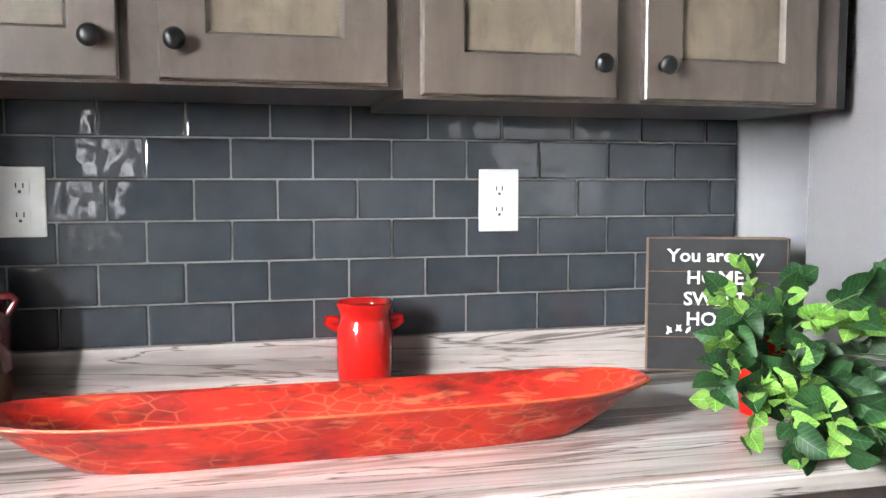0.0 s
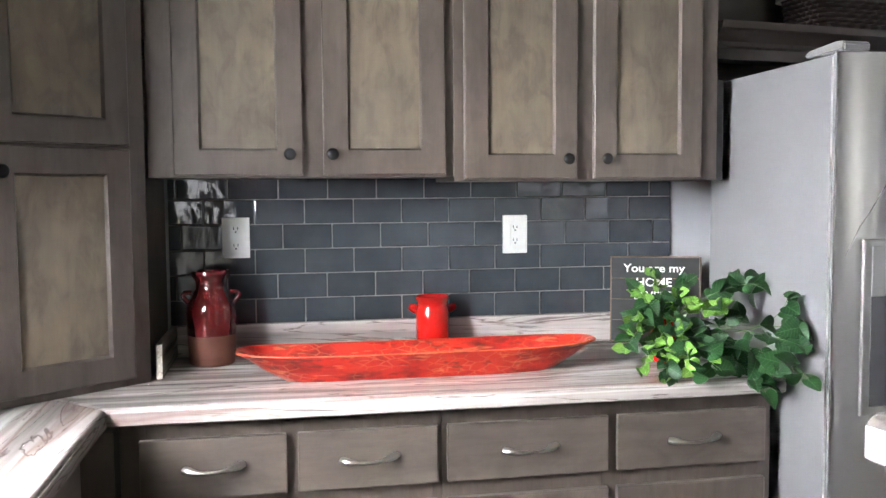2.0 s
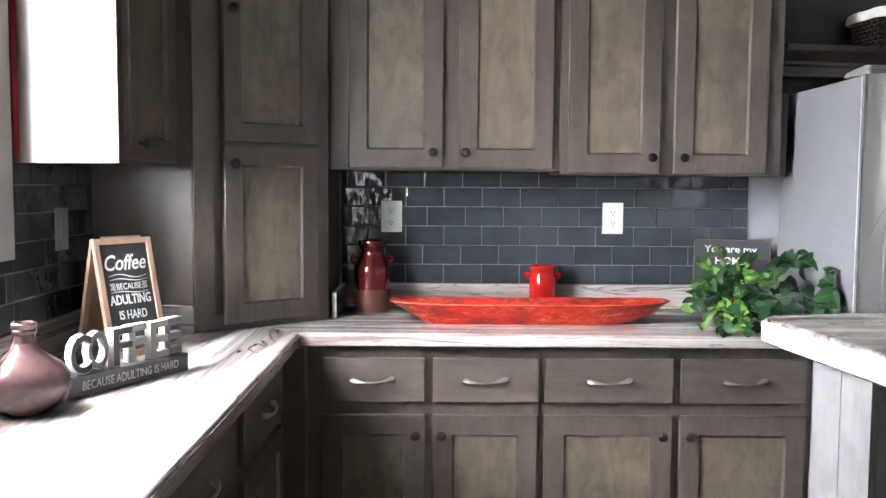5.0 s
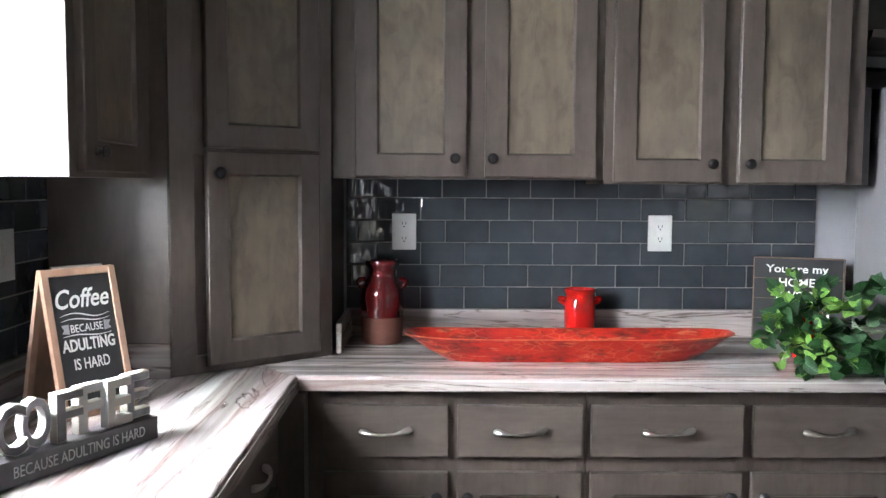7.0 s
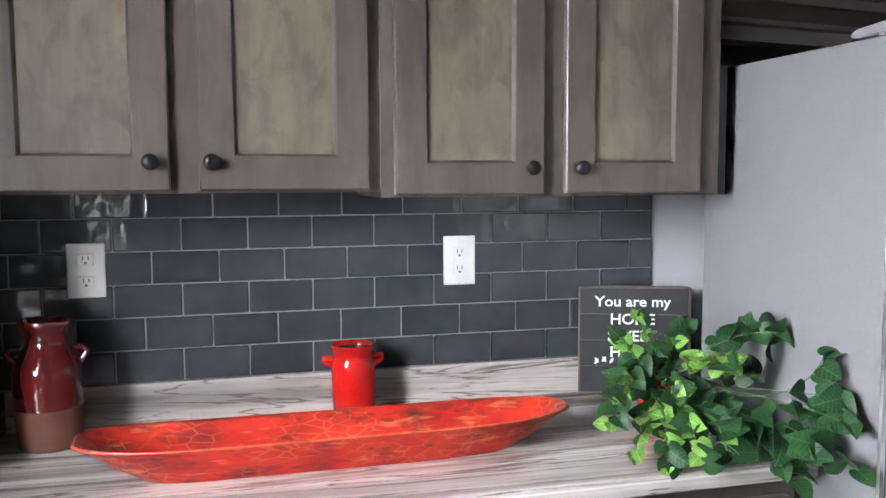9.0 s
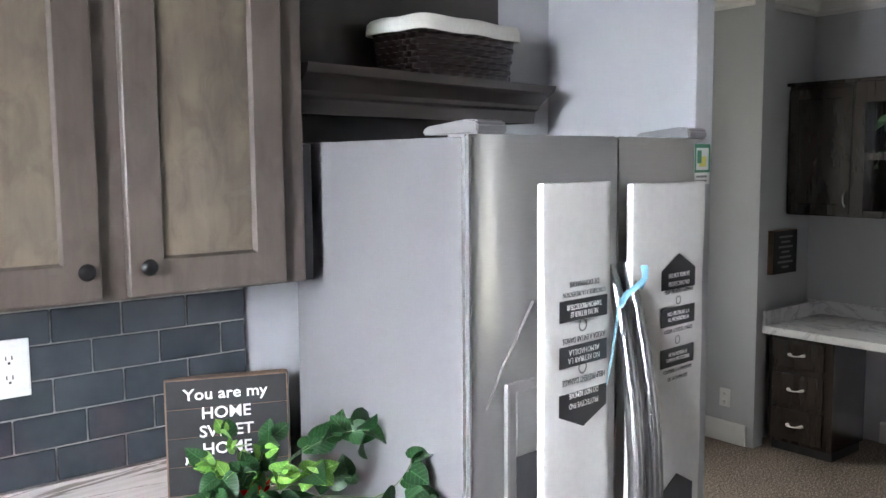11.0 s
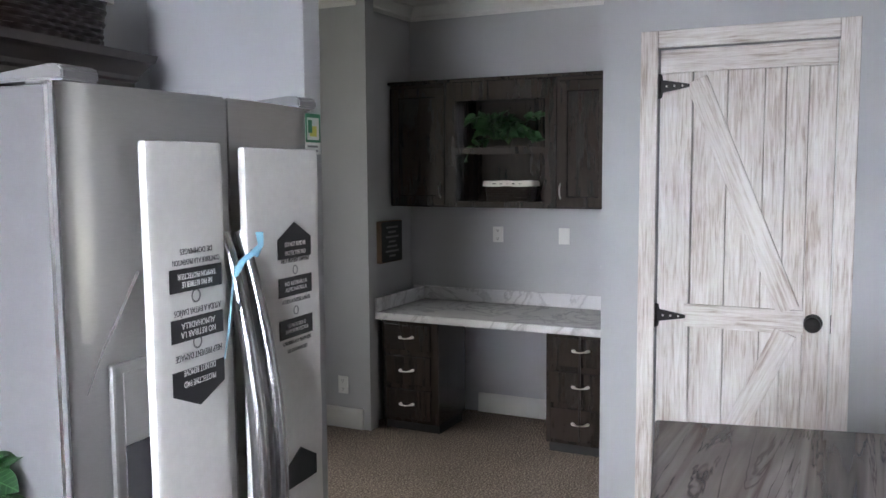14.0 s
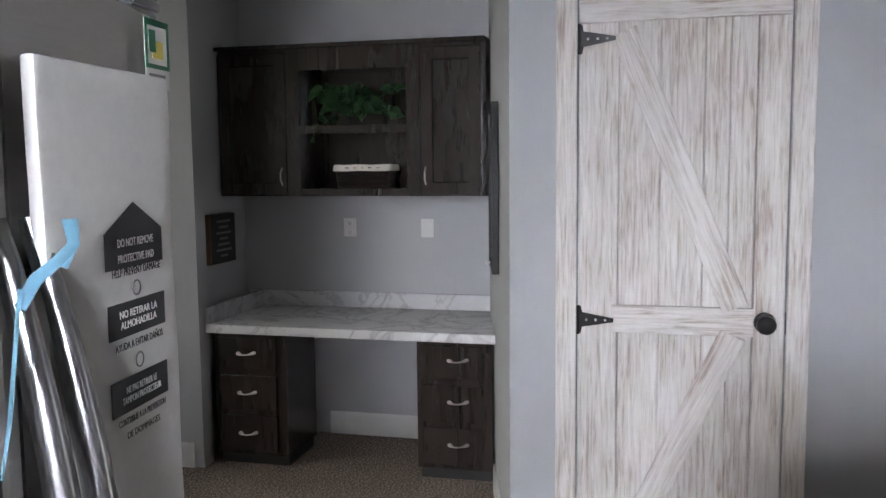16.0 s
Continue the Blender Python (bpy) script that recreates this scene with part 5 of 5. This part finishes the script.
def a_frame():
    h, w = 0.334, 0.190
    t = thing("easel_sign", pose(-1.120, 0.235, CT + 0.001, 0, 0, BANG), "A-frame chalkboard sign with a rosy wood frame", "sign")
    lean = math.degrees(math.atan2(0.078, h))
    for name, sgn in (("front", 1), ("back", -1)):
        m = Matrix.Translation((0, (0.0 if sgn > 0 else 0.158), 0)) @ pose(0, 0, 0, -lean * sgn, 0, 0)
        ln = math.hypot(h, 0.078)
        b = bmesh.new()
        fw = 0.017
        box(b, 0, fw, -0.007 * 1, 0.007, 0, ln, 0.0015)
        box(b, w - fw, w, -0.007, 0.007, 0, ln, 0.0015)
        box(b, fw, w - fw, -0.0065, 0.0065, 0.0, 0.020, 0.0015)
        box(b, fw, w - fw, -0.0065, 0.0065, ln - 0.017, ln, 0.0015)
        b.transform(m)
        fr_ = part("frame", b, ASH, t, "rosy light wood frame")
        b = boxed(fw, w - fw, -0.002, 0.003, 0.02, ln - 0.017)
        b.transform(m)
        bd = part("board", b, BLACK if sgn > 0 else ASH, fr_, "black chalkboard" if sgn > 0 else "plain wood back")
        if sgn > 0:
            def put(body, z, size, wd, bold=0.0, shear=0.0):
                text("lettering", body, size, WHITE_T, m @ Matrix.Translation((w / 2, -0.0026, z)) @ UPRIGHT @ Matrix.Shear("XZ", 4, (0, 0)) @ Matrix(((1, shear, 0, 0), (0, 1, 0, 0), (0, 0, 1, 0), (0, 0, 0, 1))), fr_, 0.0004, wd, bold)
            put("Coffee", 0.270, 0.062, 0.138, 0.0008, 0.25)
            put("BECAUSE", 0.202, 0.026, 0.082, 0.0)
            put("ADULTING", 0.164, 0.038, 0.135, 0.0010)
            put("IS HARD", 0.120, 0.036, 0.090, 0.0002)
            for z, amp in ((0.233, 0.006), (0.222, 0.004), (0.186, 0.003)):
                pts = [(w / 2 + (u - 0.5) * 0.125, -0.003, z + amp * math.sin(u * math.pi * 2)) for u in [k / 16 for k in range(17)]]
                b = tube(pts, [0.0004 + 0.0012 * math.sin(math.pi * k / 16) for k in range(17)], 6)
                b.transform(m)
                part("flourish", b, WHITE_T, fr_)
            for s in (-1, 1):
                b = prism([(0, 0), (s * 0.018, 0.004), (s * 0.012, 0.012), (s * 0.018, 0.022), (0, 0.024)], 0.0006, Matrix.Translation((w / 2 + s * 0.045, -0.0028, 0.191)))
                b.transform(m)
                part("flourish", b, GREY_T, fr_)
    part("hinge", tube([(0.03, 0.079, h + 0.003), (w - 0.03, 0.079, h + 0.003)], 0.004, 8), NICKEL, t)


a_frame()


def coffee_letters():
    t = thing("letter_block", pose(-1.050, -0.205, CT + 0.001, 0, 0, 62.0), "wooden block letters spelling COFFEE on a dark base", "decoration")
    w = 0.375
    part("base", boxed(0, w, 0, 0.052, 0, 0.047, bevel=0.002), DARK_T, t, "charcoal base with a white motto")
    text("lettering", "BECAUSE ADULTING IS HARD", 0.030, WHITE_T, Matrix.Translation((w / 2, -0.0012, 0.0235)) @ UPRIGHT, t, 0.0005, w * 0.80)
    faces = [(DARK_T, WHITE_T), (GREY_T, WHITE_T), (DARK_T, CREAM), (WHITE_T, CREAM), (CREAM, WHITE_T), (GREY_T, CREAM)]
    for k, ch in enumerate("COFFEE"):
        x = 0.048 + k * (w - 0.078) / 5
        yb = 0.024 + (0.012 if k % 2 else 0.0)
        lo = text("letter", ch, 0.128, faces[k][1], Matrix.Translation((x, yb, 0.047 + 0.0455)) @ UPRIGHT, t, 0.010, 0.062, 0.003)
        zs = [v.co.z for v in lo.data.vertices]
        dz = 0.0475 - min(zs)
        kk = 0.094 / (max(zs) - min(zs))
        for v in lo.data.vertices:
            v.co.z = 0.0475 + (v.co.z - min(zs)) * kk
        lo["label"] = "block letter with a painted face"
        fa = text("letter_face", ch, 0.128, faces[k][0], Matrix.Translation((x, yb - 0.0105, 0.0925)) @ UPRIGHT, lo, 0.0006, 0.058, 0.0012)
        zs2 = [v.co.z for v in fa.data.vertices]
        lo_, hi_ = min(zs2), max(zs2)
        for v in fa.data.vertices:
            v.co.z = 0.0495 + (v.co.z - lo_) * 0.090 / (hi_ - lo_)


coffee_letters()

bt = thing("bottle_vase", pose(-1.105, -0.295, CT + 0.001), "squat brown glazed bottle vase with a narrow neck", "vase")
part("body", lathe([(0.0, 0.0), (0.058, 0.0), (0.066, 0.004), (0.086, 0.030), (0.094, 0.052), (0.092, 0.075), (0.076, 0.100), (0.050, 0.120), (0.032, 0.134), (0.024, 0.150), (0.0, 0.150)], 56), BROWN_G, bt, "", True)
part("neck", lathe([(0.0238, 0.1505), (0.0215, 0.165), (0.024, 0.167), (0.0265, 0.171), (0.0265, 0.176), (0.024, 0.179), (0.0265, 0.182), (0.0270, 0.190), (0.0245, 0.193), (0.019, 0.192), (0.017, 0.180), (0.016, 0.1505), (0.0238, 0.1505)], 40), BROWN_G, bt, "ringed bottle neck", True)

cu = thing("curtain", pose(WX + 0.02, 0.1535, 1.49), "narrow red curtain edge beside the window", "curtain")
bm = bmesh.new()
rows_ = []
for k in range(15):
    y = -0.010 + 0.018 * k / 14
    x = 0.006 + 0.005 * math.sin(k * 1.5)
    rows_.append((bm.verts.new((x, y, 0)), bm.verts.new((x, y - 0.004, 0.86))))
for a, b in zip(rows_, rows_[1:]):
    bm.faces.new((a[0], b[0], b[1], a[1]))
bmesh.ops.solidify(bm, geom=bm.faces[:], thickness=0.002)
part("cloth", bm, CURTAIN, cu, "", True)
part("rod", tube([(0.006, -0.92, 0.872), (0.006, 0.003, 0.872)], 0.007, 10), BLACK_M, cu, "", True)

# ---- bar island ----
IZ = 1.18
IA = radians(12.0)
IU, IV = Vector((math.cos(IA), math.sin(IA))), Vector((math.sin(IA), -math.cos(IA)))


def island_plan(*uv):
    """Corners along and across the island's own axes, from the base's first corner."""
    return [tuple(Vector((0.487, -0.550)) + IU * u + IV * v) for u, v in uv]


isl = thing("bar_island", pose(0, 0, 0), "raised bar island with streaky laminate top and pale wood base", "island")
# the top's shade is in its darkened laminate colour
slab("bar_top", [(0.432, -0.930), (0.490, -0.970), (1.790, -0.720), (1.687, -0.256), (0.415, -0.522), (0.390, -0.548)], IZ - 0.05, IZ, LAM_SHADED, isl, 0.010)
slab("end_edge", [(0.3862, -0.552), (0.3905, -0.552), (0.4318, -0.926), (0.4275, -0.926)], IZ - 0.044, IZ - 0.007, LAM_EDGE_Y, isl, 0.001)
slab("base", island_plan((0.0150, 0.159), (1.150, 0.159), (1.150, 0.0), (0.0150, 0.0)), 0.0, IZ - 0.0505, ISLAND_W, isl, 0.002)
for k in range(2):
    slab("board", island_plan((0.0, 0.0795 * k + 0.0785), (0.0145, 0.0795 * k + 0.0785), (0.0145, 0.0795 * k + 0.001), (0.0, 0.0795 * k + 0.001)), 0.002, IZ - 0.055, ISLAND_W, isl, 0.002)

# ---- desk nook ----
NX = 4.722
dk = thing("desk", pose(NX, 2.15, 0, 0, 0, -90), "built-in desk with a white marbled top and espresso drawer pedestals", "desk")
slab("desktop", [(0.0, 0.0), (1.522, 0.0), (1.368, 0.654), (0.0, 0.654)], 0.700, 0.745, MARBLE, dk, 0.004)
part("upstand", boxed(-0.068, 1.370, 0.636, 0.6545, 0.7455, 0.832, bevel=0.002), MARBLE, dk)
part("upstand", boxed(0.0, 0.018, 0.0, 0.634, 0.7455, 0.832, bevel=0.002), MARBLE, dk)
for x0, x1, dp in ((0.02, 0.415, 0.43), (1.105, 1.480, 0.17)):
    pd = part("pedestal", boxed(x0, x1, 0.05, dp, 0.06, 0.6995), DARK_W, dk, "espresso stained drawer pedestal")
    part("plinth", boxed(x0 + 0.01, x1 - 0.01, 0.08, dp - 0.02, 0.0, 0.0595), BLACK, pd)
    for z0, z1 in ((0.515, 0.675), (0.300, 0.480), (0.085, 0.270)):
        fr_ = part("drawer_front", boxed(x0 + 0.03, x1 - 0.05, 0.030, 0.0495, z0, z1, bevel=0.004), DARK_W, dk)
        bow_handle(fr_, (x0 + x1) / 2 + (0.024 if x0 > 1 else -0.01), 0.030, (z0 + z1) / 2 + (0.016 if x0 > 1 else 0.004), 0.095)
cd = thing("cord", pose(NX + 0.02, 0.835, 0.10, 0, 0, -90), "thin black cord hanging in front of the drawers", "cord")
part("cord", tube([(0, -0.012, 0.0), (0.001, -0.014, 0.3), (0, -0.012, 0.595)], 0.0055, 8), BLACK_M, cd)

uc = thing("wall_cabinet", pose(5.08, 2.235, 1.385, 0, 0, -90), "espresso wall cabinet with open shelves between two doors", "cabinet", "desk wall cabinet")
H_ = 0.775
W_ = 1.478
for a, b in ((0, 0.40), (1.135, W_)):
    part("cupboard", boxed(a, b, 0.0195, 0.292, 0, H_), DARK_W, uc)
part("back_panel", boxed(0.4005, 1.1345, 0.27, 0.292, 0, H_), DARK_W, uc)
part("bottom_panel", boxed(0.4005, 1.1345, 0.0195, 0.2695, 0, 0.038), DARK_W, uc)
part("top_panel", boxed(0.4005, 1.1345, 0.0195, 0.2695, H_ - 0.11, H_), DARK_W, uc)
part("shelf", boxed(0.4005, 1.1345, 0.02, 0.2695, 0.335, 0.36, bevel=0.002), DARK_W, uc)
for a, b in ((0.4, 0.475), (1.065, 1.135)):
    part("stile", boxed(a, b, 0, 0.0185, 0, H_, bevel=0.001, seg=1), DARK_W, uc)
for a, b in ((0, 0.040), (H_ - 0.115, H_), (0.33, 0.372)):
    part("rail", boxed(0.4755, 1.0645, 0.0006, 0.0185, a, b, bevel=0.001, seg=1), DARK_W, uc)
part("crown", boxed(-0.0, W_, -0.022, 0.292, H_ + 0.0005, H_ + 0.022, bevel=0.004), DARK_W, uc)
d = shaker_door(uc, 0.005, 0.395, 0.008, H_ - 0.02, DARK_W, DARK_W, 0.0185, 0.02, 0.06)
part("handle", tube([(0.37, 0.0, 0.06), (0.37, -0.022, 0.085), (0.37, -0.024, 0.125), (0.37, 0.0, 0.15)], 0.0045, 8), NICKEL, d, "upright nickel pull", True)
d = shaker_door(uc, 1.14, 1.455, 0.008, H_ - 0.02, DARK_W, DARK_W, 0.0185, 0.02, 0.06)
part("handle", tube([(1.165, 0.0, 0.06), (1.165, -0.022, 0.085), (1.165, -0.024, 0.125), (1.165, 0.0, 0.15)], 0.0045, 8), NICKEL, d, "upright nickel pull", True)
basket(pose(5.18, 1.425, 1.4255, 0, 0, -90), 0.30, 0.15, 0.115, "small dark wicker basket with a white liner on the shelf", "wicker baskets", 8)
rv = []
rr = random.Random(8)
for k in range(15):
    ex = rr.uniform(-0.24, 0.26)
    rv.append(((0, 0.02, 0.03), (ex * 0.5, 0.0, 0.16 + 0.10 * rr.random()), (ex, -0.03 - 0.06 * rr.random(), rr.uniform(0.02, 0.20)), 8, 0.0, (1.0, 0.18)))
rv.append(((0, 0.0, 0.05), (-0.15, -0.05, 0.12), (-0.24, -0.10, -0.06), 6, 0.0, (1.0, 0.18)))
ivy(pose(5.19, 1.455, 1.747, 0, 0, -90), rv, "dark artificial ivy on the upper shelf", "ivy plants", 0.68, 11, False)
wall_plate(pose(5.376, 1.594, 1.197, 0, 0, -90), "white duplex outlet above the desk", "duplex", "desk outlets", 0.072, 0.102)
wall_plate(pose(5.376, 1.143, 1.197, 0, 0, -90), "white blank wall plate above the desk", "switch", "desk outlets", 0.072, 0.102)
wall_plate(pose(4.679, 2.360, 0.275, 0, 0, -90), "white duplex outlet near the carpet", "duplex", "desk outlets", 0.072, 0.112)
ws = thing("wooden_sign", pose(4.895, 2.239, 1.025), "small dark wooden plaque with pale lettering on the wall", "sign")
part("block", boxed(0, 0.27, -0.040, -0.001, 0, 0.268, bevel=0.003), SIGN_EDGE, ws)
part("face", boxed(0.004, 0.266, -0.0435, -0.0403, 0.004, 0.264), BLACK, ws)
for k, wd in enumerate((0.15, 0.10, 0.16, 0.09, 0.13, 0.17, 0.08)):
    part("letter_bar", boxed(0.135 - wd / 2, 0.135 + wd / 2, -0.0445, -0.0437, 0.222 - 0.031 * k, 0.234 - 0.031 * k), GREYPRINT, ws)
sk = math.degrees(math.atan2(0.795 - 0.385, 5.377 - 3.57))
mb = thing("memo_board", pose(4.62, 0.625, 1.10, 0, 0, 180 + sk), "black framed memo board hung on the nook wall", "board")
f = bmesh.new()
for a in ((0, 0.03, 0, 0.70), (0.37, 0.40, 0, 0.70), (0.03, 0.37, 0, 0.03), (0.03, 0.37, 0.67, 0.70)):
    box(f, a[0], a[1], -0.030, -0.002, a[2], a[3], 0.002)
part("frame", f, BLACK, mb)
part("board", boxed(0.0305, 0.3695, -0.016, -0.003, 0.0305, 0.6695), BLACK, mb)
part("hook", tube([(0.20, -0.03, 0.03), (0.20, -0.045, 0.02), (0.20, -0.048, 0.035)], 0.004, 8), NICKEL, mb)

# ---- tiles ----
ROW, COL, TZ = 0.0779, 0.154, 1.025
bs = structure("backsplash", boxed(-0.6035, 1.04, BY - 0.006, BY - 0.0005, TZ + 0.0005, 1.4925), GROUT, "dark glazed subway tiles in running bond", "tiles")
bw = structure("backsplash_west", boxed(WX + 0.0005, WX + 0.006, 0.146, 0.6885, TZ + 0.0005, 1.4955), GROUT, "dark glazed subway tiles in running bond", "tiles")
bw2 = structure("backsplash_sill", boxed(WX + 0.0005, WX + 0.006, -1.0, 0.1455, TZ + 0.0005, 1.217), GROUT, "dark glazed subway tiles under the window", "tiles")
rt = random.Random(21)
cache = {}


def tile(parent, a0, a1, z0, z1, west):
    w, h = round(a1 - a0, 3), round(z1 - z0, 3)
    key = (w, h, west)
    if key not in cache:
        if west:
            b = boxed(0, 0.0045, -w / 2, w / 2, -h / 2, h / 2, bevel=0.0030, seg=2)
        else:
            b = boxed(-w / 2, w / 2, -0.0045, 0, -h / 2, h / 2, bevel=0.0030, seg=2)
        cache[key] = to_mesh("tile", b, TILE)
    ob = new("tile", cache[key])
    ob.parent = parent
    j = rt.uniform(0.0, 0.0010)
    mid = (a0 + a1) / 2
    tx, tz = rt.uniform(-0.5, 0.5), rt.uniform(-0.5, 0.5)
    ob.matrix_basis = pose(WX + 0.0055 + j, mid, (z0 + z1) / 2, 0, tx, tz) if west else pose(mid, BY - 0.0055 - j, (z0 + z1) / 2, tx, 0, tz)


def lay(parent, lo, hi, rows, phase, west, ztop=9.0):
    g = 0.0021
    for r in range(rows):
        off = phase[r % len(phase)]
        k = math.floor((lo - off) / COL)
        while off + k * COL < hi:
            a0, a1 = max(lo, off + k * COL + g), min(hi, off + (k + 1) * COL - g)
            z0, z1 = TZ + r * ROW + g, min(ztop, TZ + (r + 1) * ROW - g)
            if a1 - a0 > 0.012 and z1 - z0 > 0.012:
                tile(parent, a0, a1, z0, z1, west)
            k += 1


lay(bs, -0.602, 1.039, 6, (-0.037, 0.032, -0.036, 0.050, -0.036, 0.038), False)
lay(bw, 0.147, 0.687, 6, (0.03, 0.108), True)
lay(bw2, -0.99, 0.145, 3, (0.03, 0.108), True, 1.2155)
